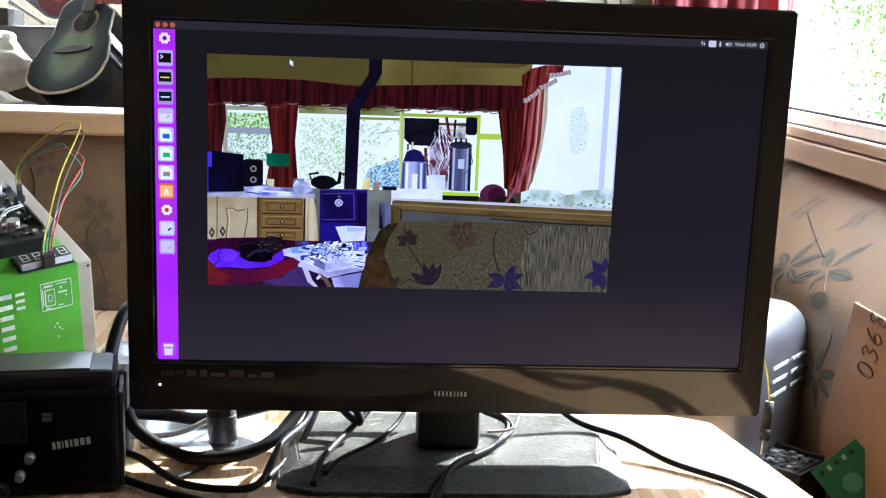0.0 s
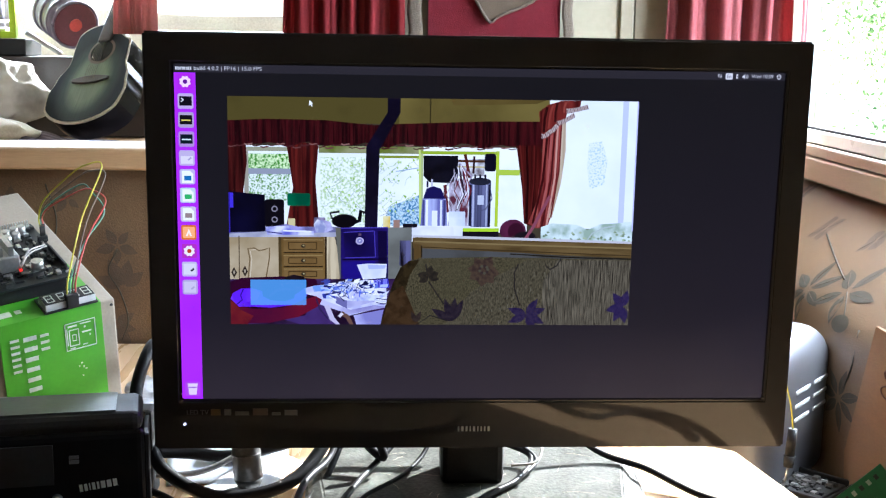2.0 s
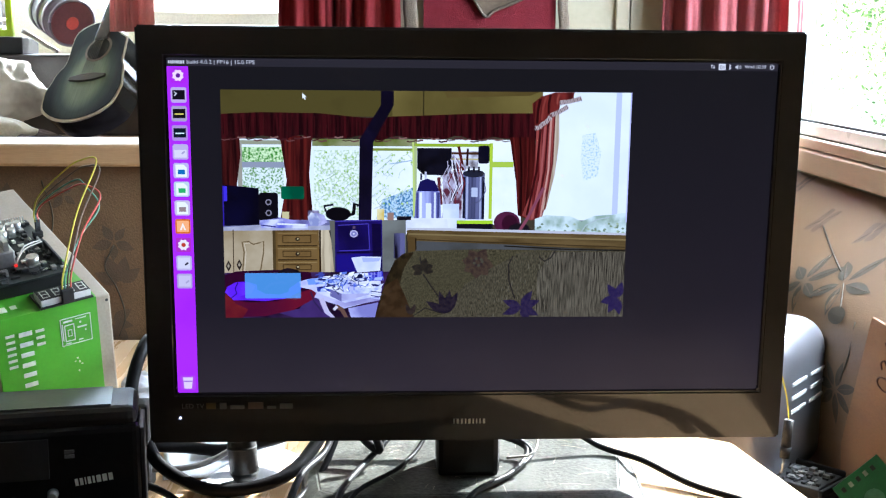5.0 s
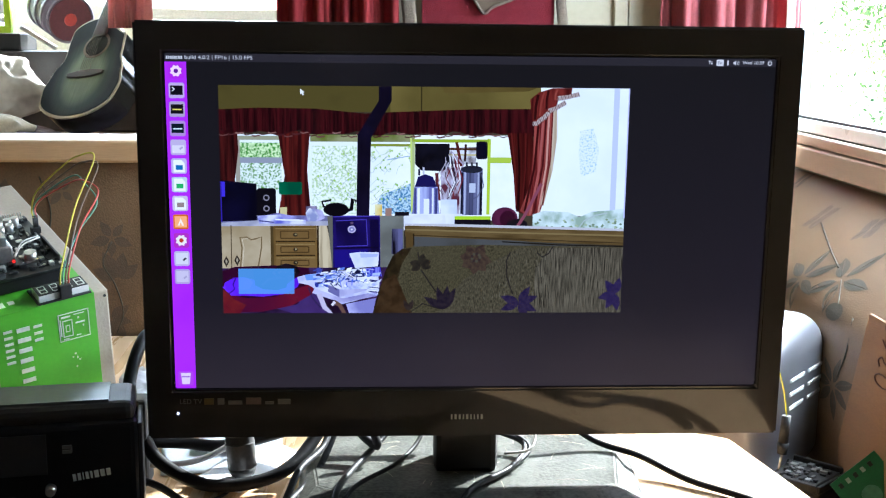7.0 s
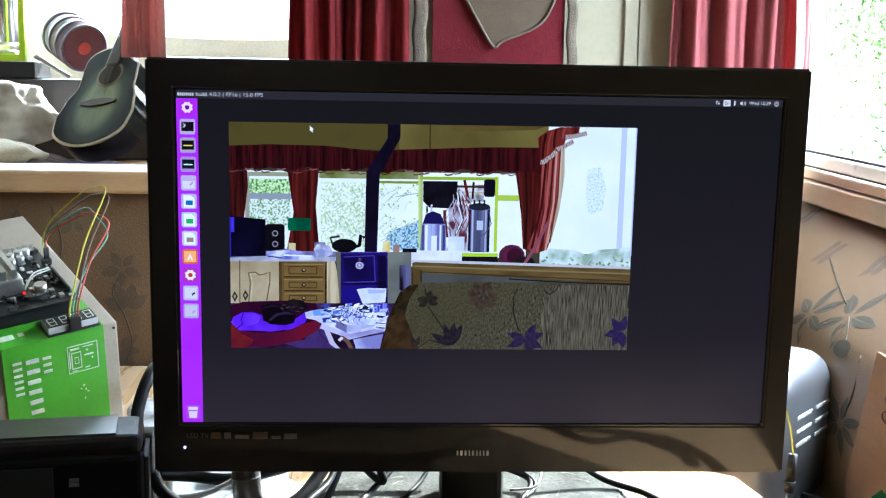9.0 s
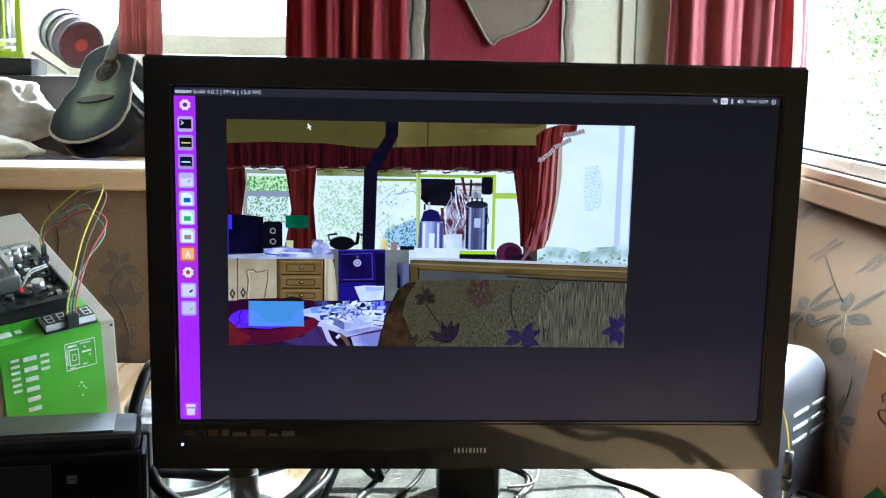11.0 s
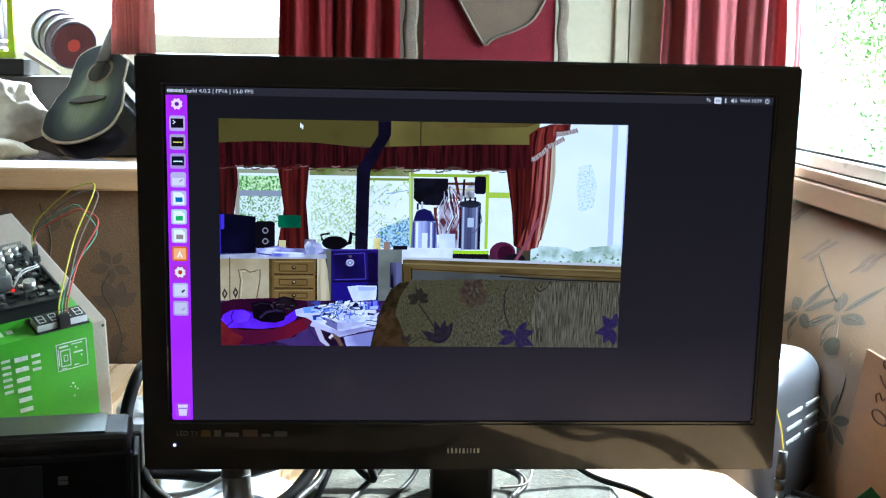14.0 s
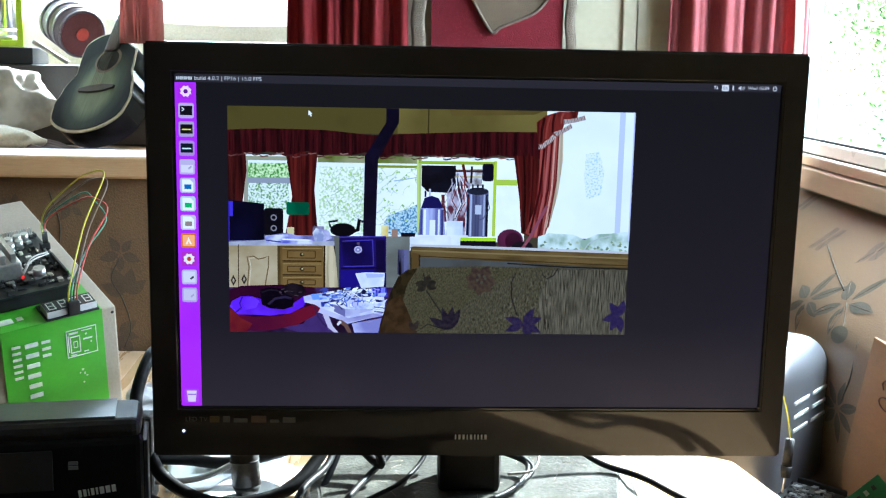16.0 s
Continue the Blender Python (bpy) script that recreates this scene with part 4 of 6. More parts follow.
for k in range(46):
    a, b = 990 + rnd.uniform(0, 285), 412 + 40 * rnd.random() ** 0.6
    shape("picture_leaf", [(a, b), (a + 5, b - 4), (a + 11, b + 1), (a + 5, b + 4)], rnd.choice(((150, 165, 140), (136, 150, 130), (182, 194, 170))))
line("picture_seam", [(1130, 450), (1150, 420), (1185, 402), (1225, 394)], 4, (190, 200, 205))
# shelf things in the picture
quad("picture_frame", 836, 160, 846, 400, (195, 215, 70))
quad("picture_frame", 600, 162, 840, 172, (170, 190, 60))
quad("picture_frame", 836, 218, 912, 236, (190, 210, 90))
quad("picture_frame", 598, 170, 607, 400, (190, 200, 150))
quad("picture_frame", 715, 186, 800, 240, (80, 50, 48), (225, 225, 240), 70)
for a, b, c, d, w, col in ((714, 192) + (825, 193) + (7, (90, 60, 40)), (714, 210) + (807, 211) + (5, (200, 190, 150)), (738, 171) + (754, 246) + (9, (96, 44, 40)), (767, 177) + (765, 231) + (7, (60, 34, 36)), (647, 258) + (747, 253) + (6, (150, 150, 180)), (676, 268) + (685, 355) + (10, (120, 60, 66)), (701, 261) + (699, 337) + (8, (230, 228, 240)), (722, 257) + (713, 341) + (7, (96, 40, 50)), (732, 210) + (742, 318) + (5, (60, 50, 90)), (595, 158) + (599, 393) + (6, (206, 220, 140)), (521, 227) + (592, 215) + (3, (170, 190, 214))):
    line("picture_pipe", [(a, b), ((a + c) / 2, (b + d) / 2), (c, d)], w, col)
line("picture_wire", [(720, 200), (760, 240), (740, 300), (700, 330), (690, 400)], 6, (175, 165, 190))
line("picture_wire", [(700, 250), (735, 330), (780, 260)], 5, (205, 195, 215))
quad("picture_clutter", 690, 250, 750, 400, (110, 60, 80), (215, 210, 235), 90)
shape("picture_speaker", [(608, 176), (716, 176), (716, 250), (690, 262), (628, 260), (608, 240)], (16, 14, 24), (30, 28, 46), 60)
shape("picture_speaker", rounded(800, 836, 168, 224, 8, 3), (20, 18, 44))
shape("picture_flask", [(608, 312), (618, 280), (640, 272), (664, 280), (678, 312)], (40, 34, 100))
shape("picture_flask", [(606, 312), (680, 312), (686, 402), (600, 402)], (190, 195, 240), (130, 130, 190), 40, stretch=(3, 1, 0.2))
quad("picture_flask", 636, 350, 654, 402, (235, 238, 255))
quad("picture_cylinder", 752, 256, 822, 402, (60, 62, 96), (130, 132, 172), 30, stretch=(5, 1, 0.1))
shape("picture_cylinder", oval(787, 256, 35, 12), (50, 52, 70))
for a, w, col in ((754, 7, (34, 34, 56)), (764, 5, (190, 194, 225)), (772, 4, (96, 98, 130)), (806, 5, (180, 184, 215)), (814, 7, (30, 30, 50))):
    quad("picture_sheen", a, 266, a + w, 400, col)
for a in (768, 784, 800):
    quad("picture_valve", a, 234, a + 6, 252, (34, 32, 46))
for a, w, col in ((606, 7, (92, 92, 150)), (616, 8, (240, 242, 255)), (662, 6, (226, 230, 250)), (672, 8, (84, 84, 140))):
    quad("picture_sheen", a, 316, a + w, 400, col)
quad("picture_spout", 618, 256, 624, 276, (40, 34, 70))
quad("picture_spout", 632, 250, 638, 274, (200, 200, 220))
for k in range(16):
    a, b = 690 + rnd.uniform(0, 56), 200 + rnd.uniform(0, 60)
    s = rnd.uniform(-22, 22)
    line("picture_wire", [(a, b), (a + s, b + 40), (a + s * 0.4 + 14, b + 84), (a - s * 0.5, b + 130)], rnd.uniform(2, 4), rnd.choice(((235, 235, 250), (190, 185, 205), (60, 44, 60), (130, 50, 60))))
line("picture_wire", [(818, 270), (826, 310), (806, 344), (772, 356)], 3, (96, 98, 130))
quad("picture_clutter", 690, 352, 742, 400, (206, 214, 244), (232, 236, 255), 40)
quad("picture_label", 780, 300, 800, 330, (200, 205, 230))
quad("picture_worktop", 570, 398, 760, 450, (222, 225, 250), (245, 245, 255), 30)
quad("picture_worktop", 0, 404, 580, 436, (110, 108, 150), (150, 148, 185), 30)
quad("picture_box", 735, 405, 850, 416, (190, 220, 60))
quad("picture_box", 735, 416, 850, 440, (30, 25, 40))
shape("picture_barrel", oval(895, 412, 42, 36), (110, 50, 86), (80, 34, 66), 40)
shape("picture_barrel", oval(905, 415, 26, 28), (70, 22, 52))
shape("picture_guitar", oval(935, 432, 34, 18), (35, 28, 40))
line("picture_guitar", [(935, 440), (960, 400), (1010, 300)], 10, (150, 90, 110))
shape("picture_monitor", [(0, 296), (4, 294), (112, 304), (112, 420), (0, 424)], (12, 10, 34), (22, 18, 60), 20)
quad("picture_monitor", 2, 298, 14, 345, (90, 70, 220))
shape("picture_radio", rounded(112, 172, 318, 408, 8, 3), (22, 18, 30))
for b in (348, 382):
    shape("picture_dial", oval(142, b, 10, 10), (150, 145, 160))
    shape("picture_dial", oval(142, b, 6, 6), (24, 20, 30))
shape("picture_green_box", rounded(182, 254, 298, 338, 5, 2), (24, 96, 72), (34, 120, 88), 40)
quad("picture_candle", 184, 378, 206, 404, (215, 205, 165))
shape("picture_kettle", oval(360, 385, 40, 22), (18, 14, 24))
line("picture_kettle", [(322, 378), (316, 360), (345, 355)], 7, (24, 20, 34))
line("picture_kettle", [(388, 390), (408, 384), (412, 352), (424, 360)], 12, (18, 14, 24))
quad("picture_mug", 265, 374, 300, 408, (60, 52, 84), (170, 160, 190), 60)
quad("picture_jar", 482, 368, 505, 406, (220, 190, 70), (240, 235, 200), 60)
quad("picture_jar", 515, 380, 535, 408, (170, 140, 130))
quad("picture_pan", 545, 392, 590, 406, (30, 24, 40))
shape("picture_paper", [(130, 405), (175, 396), (215, 404), (300, 408), (298, 428), (130, 432)], (180, 175, 235), (120, 115, 165), 60)
shape("picture_cloth", [(268, 400), (290, 380), (316, 388), (326, 412), (300, 424), (276, 418)], (200, 196, 235), (150, 145, 190), 80)
# cupboards, stove, table, bed
shape("picture_cupboard", [(-5, 435), (161, 430), (162, 573), (-7, 574)], (168, 150, 120), (206, 192, 170), 14)
shape("picture_cupboard", [(153, 434), (164, 430), (163, 573), (153, 573)], (86, 70, 44), (110, 92, 60), 20)
shape("picture_drawer_unit", [(162, 434), (298, 431), (300, 576), (163, 577)], (112, 88, 50), (138, 112, 70), 20)
shape("picture_drawer_unit", [(298, 431), (329, 427), (347, 450), (347, 575), (300, 576)], (120, 98, 60), (214, 200, 176), 34, stretch=(4, 1, 0.3))
line("picture_joint", [(302, 432), (302, 576)], 6, (64, 46, 24))
line("picture_joint", [(333, 436), (347, 505)], 5, (36, 28, 40))
shape("picture_worktop", [(-5, 428), (111, 420), (272, 423), (336, 421), (333, 436), (-5, 439)], (150, 150, 176), (206, 204, 222), 30)
shape("picture_paper", [(114, 405), (186, 401), (193, 413), (264, 418), (264, 431), (118, 430)], (120, 120, 210), (226, 226, 250), 60)
line("picture_paper", [(168, 417), (257, 420)], 5, (236, 236, 252))
line("picture_paper", [(118, 421), (164, 426)], 4, (88, 84, 150))
shape("picture_cloth", [(264, 396), (275, 380), (293, 385), (306, 407), (295, 423), (272, 422)], (160, 164, 206), (230, 230, 246), 90)
line("picture_joint", [(30, 435), (29, 574)], 3, (96, 78, 60))
line("picture_joint", [(57, 570), (63, 508), (57, 475), (78, 473), (92, 482), (110, 478), (125, 472), (124, 507), (113, 570)], 4, (134, 114, 86))
line("picture_joint", [(63, 570), (69, 508), (64, 480), (82, 478)], 2, (220, 208, 190))
for (a, b), (c, d) in (((169, 446), (293, 485)), ((169, 496), (293, 530)), ((169, 540), (293, 572))):
    quad("picture_drawer", a, b, c, d, (122, 96, 58), (140, 114, 74), 30)
    line("picture_joint", [(a, d + 2), (c, d + 2)], 4, (62, 46, 26))
    line("picture_joint", [(a, b), (c, b)], 2, (170, 148, 106))
    for p, q in (((a + 16, b + 8), (c - 20, b + 8)), ((a + 16, d - 8), (c - 20, d - 8)), ((a + 16, b + 8), (a + 16, d - 8)), ((c - 20, b + 8), (c - 20, d - 8))):
        line("picture_joint", [p, q], 3, (84, 64, 36))
    shape("picture_knob", oval((a + c) / 2, (b + d) / 2, 7, 6), (54, 42, 32))
    shape("picture_knob", oval((a + c) / 2 + 1, (b + d) / 2 - 1, 3, 2.5, 8), (220, 206, 170))
for a, b in ((13, 552), (47, 548)):
    shape("picture_knob", [(a, b - 18), (a + 9, b), (a, b + 18), (a - 9, b)], (58, 46, 40))
    shape("picture_knob", [(a, b - 9), (a + 4, b), (a, b + 8), (a - 4, b)], (176, 166, 150))
shape("picture_side_wall", [(332, 406), (350, 406), (351, 579), (347, 579)], (120, 118, 112))
shape("picture_side_wall", [(494, 405), (573, 404), (576, 577), (496, 578)], (120, 120, 118), (146, 148, 146), 20)
shape("picture_stove", [(349, 406), (498, 403), (500, 615), (349, 616)], (30, 18, 84), (50, 32, 122), 22)
shape("picture_stove", [(358, 417), (455, 414), (459, 500), (362, 505)], (40, 24, 108), (28, 16, 78), 25)
shape("picture_stove", [(465, 416), (494, 416), (496, 578), (471, 578)], (26, 14, 70))
shape("picture_stove", [(354, 516), (459, 512), (460, 578), (355, 579)], (46, 30, 140), (62, 46, 170), 20)
for (a, b), (c, d) in (((359, 421), (455, 416)), ((455, 416), (459, 500)), ((362, 503), (459, 500)), ((350, 408), (498, 405))):
    line("picture_joint", [(a, b), (c, d)], 3, (92, 78, 180))
line("picture_joint", [(354, 509), (495, 506)], 4, (16, 8, 50))
a, b = (409, 448)
shape("picture_dial", oval(a, b, 13, 12), (196, 188, 222))
shape("picture_dial", oval(a, b, 9, 8), (150, 146, 196))
shape("picture_dial", oval(a, b, 3, 3, 8), (226, 222, 240))
a, b = (409, 428)
quad("picture_label", a - 4, b - 4, a + 5, b + 4, (110, 90, 120))
shape("picture_stand", [(536, 446), (570, 446), (572, 540), (535, 526)], (24, 18, 38), (120, 118, 160), 60, stretch=(4, 1, 0.3))
shape("picture_floor", [(-7, 574), (525, 570), (527, 765), (-10, 768)], (44, 20, 52), (84, 58, 110), 20)
shape("picture_floor", [(271, 617), (344, 725), (217, 725), (163, 703)], (92, 66, 132), (60, 40, 92), 20)
shape("picture_bed", [(-7, 582), (38, 569), (163, 564), (271, 572), (282, 617), (235, 691), (108, 715), (-9, 693)], (46, 10, 46), (66, 14, 56), 20)
shape("picture_bed", [(-3, 656), (73, 670), (163, 666), (235, 639), (293, 620), (282, 658), (217, 695), (126, 715), (0, 723)], (92, 20, 66), (122, 26, 60), 14)
shape("picture_bed", [(-1, 641), (12, 648), (33, 674), (72, 693), (54, 723), (0, 723)], (150, 58, 54), (112, 28, 50), 24)
shape("picture_bed_cushion", [(-1, 637), (8, 619), (34, 604), (66, 602), (98, 611), (127, 629), (163, 640), (199, 628), (235, 602), (250, 609), (235, 636), (192, 658), (127, 666), (73, 663), (26, 663)], (104, 36, 214), (134, 74, 255), 18)
shape("picture_bed_cushion", [(5, 622), (37, 605), (77, 605), (95, 618), (84, 640), (37, 652), (12, 645)], (136, 80, 255), (118, 54, 240), 20)
line("picture_seam", [(41, 605), (32, 626), (37, 641), (19, 656)], 4, (70, 30, 160))
shape("picture_dog", [(97, 581), (127, 573), (163, 577), (185, 580), (206, 610), (201, 636), (172, 645), (127, 642), (102, 629)], (14, 6, 22), (26, 14, 34), 50)
shape("picture_dog", [(163, 580), (174, 566), (199, 558), (232, 565), (246, 587), (228, 602), (199, 602), (178, 595)], (46, 34, 46), (22, 12, 26), 80)
line("picture_dog", [(123, 629), (145, 610), (178, 604), (199, 610)], 8, (60, 48, 80))
line("picture_dog", [(102, 590), (127, 581), (156, 584)], 5, (44, 34, 52))
for k in range(26):
    a, b = (163, 577)
    a, b = a + rnd.uniform(-10, 70), b + rnd.uniform(-6, 32)
    line("picture_dog", [(a, b), (a + rnd.uniform(4, 12), b + rnd.uniform(-4, 6))], 2.5, rnd.choice(((74, 58, 74), (20, 10, 22), (96, 78, 92), (34, 24, 48))))
shape("picture_table", [(235, 602), (264, 594), (489, 570), (497, 626), (493, 660), (377, 691), (271, 628), (239, 621)], (196, 196, 240), (236, 236, 255), 40)
shape("picture_table", [(290, 639), (380, 672), (489, 649), (490, 664), (377, 687), (282, 654)], (150, 144, 200), (206, 202, 240), 30)
shape("picture_table", [(390, 690), (486, 671), (476, 728), (399, 728)], (150, 146, 206), (196, 194, 240), 24)
line("picture_table", [(304, 657), (322, 702), (341, 728)], 16, (206, 198, 226))
line("picture_table", [(351, 683), (370, 694), (384, 728)], 14, (124, 96, 88))
line("picture_table", [(344, 695), (355, 683)], 9, (224, 218, 236))
line("picture_joint", [(271, 635), (282, 669), (308, 702)], 4, (64, 50, 96))
shape("picture_box", [(400, 525), (434, 521), (495, 522), (494, 548), (492, 567), (420, 573)], (236, 236, 255), (214, 218, 250), 50)
shape("picture_box", [(434, 525), (494, 526), (488, 537), (438, 539)], (190, 196, 240))
shape("picture_box", [(452, 574), (500, 569), (504, 600), (460, 600)], (70, 60, 190), (150, 150, 240), 120, stretch=(4, 1, 0.4))
shape("picture_box", [(333, 627), (369, 642), (369, 668), (333, 650)], (130, 126, 180))
shape("picture_box", [(369, 642), (456, 615), (458, 645), (369, 668)], (196, 194, 232), (168, 166, 214), 40)
shape("picture_box", [(259, 595), (326, 588), (333, 609), (264, 613)], (176, 196, 252), (140, 170, 250), 60)
shape("picture_box", [(290, 620), (329, 616), (333, 635), (293, 635)], (24, 22, 60), (80, 90, 190), 200)
for k in range(70):
    (a, b), (c, d) = (282, 572), (482, 626)
    a, b = a + rnd.random() * (c - a), b + rnd.random() ** 1.2 * (d - b)
    w, h2, s = rnd.uniform(8, 30), rnd.uniform(3, 10), rnd.uniform(-14, 14)
    shape("picture_paper", [(a, b), (a + w, b + s * 0.4), (a + w + s * 0.5, b + h2), (a + s * 0.3, b + h2 - s * 0.2)], rnd.choice(((240, 240, 255), (222, 226, 255), (246, 246, 255), (190, 200, 250), (120, 140, 220), (56, 54, 120), (84, 90, 170))))
for k in range(34):
    (a, b), (c, d) = (308, 572), (460, 619)
    a, b = a + rnd.random() * (c - a), b + rnd.random() * (d - b)
    line("picture_lead", [(a, b), (a + rnd.uniform(-12, 14), b + rnd.uniform(4, 12)), (a + rnd.uniform(-16, 22), b + rnd.uniform(12, 26))], 2.4, rnd.choice(((28, 30, 70), (245, 245, 255), (70, 104, 226), (40, 60, 130))))
shape("picture_paper", [(369, 642), (417, 627), (438, 617), (467, 626), (504, 608), (493, 626), (460, 641)], (222, 226, 255), (150, 156, 220), 120)
for k in range(4):
    a, b = (462, 634)
    line("picture_lead", [(a, b + 7 * k), (a + 34, b + 4 + 7 * k)], 3, ((70, 70, 130), (200, 204, 250))[k % 2])
# the sofa back in the picture's foreground
shape("picture_shelf", [(573, 404), (704, 399), (708, 432), (574, 441)], (214, 216, 240), (240, 240, 252), 30)
line("picture_ledge_edge", [(577, 433), (704, 434), (923, 439), (1279, 449)], 9, (206, 204, 214))
shape("picture_ledge", [(576, 437), (588, 435), (923, 443), (1279, 452), (1281, 499), (924, 485), (578, 470)], (96, 78, 48), (124, 104, 70), 20, stretch=(1, 1, 8))
line("picture_joint", [(581, 448), (923, 458), (1280, 467)], 5, (146, 128, 92))
line("picture_joint", [(596, 466), (924, 478), (1281, 491)], 3, (78, 62, 40))
shape("picture_panel", [(605, 470), (924, 483), (1071, 493), (1282, 502), (1282, 516), (606, 521)], (84, 82, 80), (98, 98, 100), 30)
line("picture_joint", [(888, 487), (1071, 497), (1282, 502)], 4, (40, 34, 28))
shape("picture_post", [(580, 455), (603, 459), (604, 503), (581, 514)], (104, 84, 52))
line("picture_joint", [(605, 462), (606, 499)], 4, (52, 40, 24))
shape("picture_sofa", [(476, 765), (493, 652), (514, 585), (539, 533), (568, 511), (604, 503), (815, 497), (1035, 501), (1282, 504), (1294, 761)], (60, 54, 40), (112, 104, 82), 620, 0.34, 0.66, stretch=(1.8, 1, 1.0))
shape("picture_weave", [(682, 764), (710, 688), (763, 613), (853, 556), (943, 507), (1282, 506), (1294, 761)], (56, 50, 40), (118, 110, 92), 700, 0.36, 0.66, stretch=(2.0, 1, 0.5))
shape("picture_weave", [(979, 762), (995, 668), (997, 574), (1044, 506), (1282, 506), (1294, 761)], (50, 44, 38), (132, 124, 110), 620, 0.38, 0.64, stretch=(3.0, 1, 0.10))
shape("picture_sofa_shade", [(476, 765), (493, 652), (514, 585), (539, 533), (568, 511), (600, 507), (568, 559), (548, 633), (538, 765)], (46, 36, 22), (66, 54, 34), 200)
shape("picture_sofa_shade", [(507, 615), (547, 592), (573, 652), (601, 765), (480, 765)], (64, 46, 28), (82, 62, 42), 120)
for k in range(90):
    (a, b), (c, d) = (779, 512), (1033, 717)
    p, q = rnd.random(), rnd.random()
    if q > 0.9 - p:
        x, y = a + p * (c - a), b + q * (d - b)
        line("picture_rib", [(x, y), (x + 3 * math.sin(p * 9), min(719, y + rnd.uniform(8, 18)))], 1.8, rnd.choice(((132, 126, 112), (44, 38, 30), (120, 112, 98))))


def picture_leaf(a, b, r, wide, spin, c, c2):
    pts = [(r * k / 6, wide * r * math.sin(math.pi * (k / 6) ** 0.8)) for k in range(7)]
    pts += [(p, -q) for p, q in pts[-2:0:-1]]
    ca, sa = math.cos(spin), math.sin(spin)
    shape("picture_flower", [(a + p * ca - q * sa, b + p * sa + q * ca) for p, q in pts], c, c2, 300)


for (a, b), r, spins, wide, col in (((628, 560), 36, (-0.3, 0.35, 2.5, 3.3, -1.3), 0.34, ((50, 44, 40), (66, 58, 50))), ((805, 542), 52, (0.2, 0.9, 1.7, 2.6, 3.3, 4.1, 5.2), 0.40, ((74, 58, 54), (94, 78, 66))),
                                    ((706, 707), 78, (-1.9, -1.1, -1.45, -2.6), 0.17, ((42, 32, 50), (60, 50, 62))), ((947, 687), 64, (-1.0, -0.35, 0.45, 1.1, 2.75, 3.5), 0.21, ((50, 38, 78), (68, 56, 88))),
                                    ((1259, 658), 56, (-1.3, -2.2, 2.9, 2.1, 1.4), 0.25, ((50, 38, 88), (66, 54, 96))), ((591, 712), 40, (-1.2, -2.0), 0.2, ((56, 44, 44), (72, 60, 56)))):
    for k in spins:
        picture_leaf(a, b, r, wide, k, *col)
a, b = (805, 538)
for k in range(9):
    shape("picture_flower", oval(a + 13 * math.cos(k * 0.7), b + 12 * math.sin(k * 0.7), 5, 5, 8), ((96, 90, 78), (70, 56, 56))[k % 2])
for pts in ([(629, 577), (653, 614), (679, 651)], [(916, 519), (904, 547), (906, 603), (926, 659)], [(1053, 501), (1039, 525), (1018, 536), (1002, 522)], [(591, 731), (636, 689), (692, 707)], [(619, 521), (623, 543)]):
    line("picture_stem", pts, 4, (52, 46, 46))
line("picture_edge", [(1278, 0), (1278, 410)], 4, (206, 206, 246))
line("picture_edge", [(2, 296), (2, 424)], 4, (70, 50, 170))
flat("pointer", [(416, 104), (416, 122), (420, 119), (424, 126), (427, 124), (424, 117), (429, 116)], glow((245, 245, 250)))

# what changes on the screen: the window's title, its three buttons and the detection overlay
LAYER[0] += 2


def overlay_material():
    m, n, l, p = nodes_of("blue_overlay_light")
    e = n.new("ShaderNodeEmission")
    e.inputs[0].default_value, e.inputs[1].default_value = lin((124, 184, 250)), GLOW
    t = n.new("ShaderNodeBsdfTransparent")
    mix = n.new("ShaderNodeMixShader")
    mix.inputs[0].default_value = 0.68
    l.new(t.outputs[0], mix.inputs[1])
    l.new(e.outputs[0], mix.inputs[2])
    l.new(mix.outputs[0], n["Material Output"].inputs[0])
    return m


OVER_Y = 0.0002 + 0.0000035 * (LAYER[0] + 4)
overlay = flat("detection_overlay", pp([(64, 574), (240, 574), (240, 656), (64, 656)]), overlay_material(), "translucent blue detection rectangle", OVER_Y)
words = letters("build 4.0.2 | FP16 | 15.0 FPS", 13 * PXM * 1.3)
words.transform(Matrix.Scale(208 * PXM / max(v.co.x for v in words.verts), 4, (1, 0, 0)))
words.transform(Matrix.Translation((0.0154, 0, 0)))
title_bm = join(words, bars([0.0013, 0.0011, 0.0012, 0.0010, 0.0012, 0.0009, 0.0014, 0.0013], 0.0026, 0.0006, 0.00004))
title_bm.transform(Matrix.Translation((sp(7, 17)[0], -OVER_Y, sp(7, 17)[1])) @ UP)
title = part("window_title", title_bm, glow((222, 220, 228)), screen)
b3 = []
for k in range(3):
    b = bmesh.new()
    vs = [b.verts.new((sp(u, v)[0], -OVER_Y, sp(u, v)[1])) for u, v in oval(16 + 22 * k, 13, 8, 8, 14)[::-1]]
    b.faces.new(vs)
    b3.append(b)
buttons = part("window_buttons", join(*b3), glow((190, 110, 90)), screen)

# the panel leans slightly forward on its neck and is turned a little
LEAN = pose(0.0002, 0.0101, 1.0167, 1.79, 0.13, 1.09) @ Matrix.Translation((0, 0, -1.02))
for ob in tv.children:
    if not ob.name.startswith(("neck", "foot")):
        ob.matrix_local = AT[tv].inverted() @ LEAN @ AT[tv]

# ---- far alcove: seat, cushions, blanket, guitar, barrel, lime stand ----
FZ = 0.955
solid("far_bench", box(-2.2, -0.25, 1.55, 2.55, 0.0, FZ - 0.012, 0.004), M["wood"], "wooden bench of the far seat", "bench", "", "", (-1.2, 2, 0))
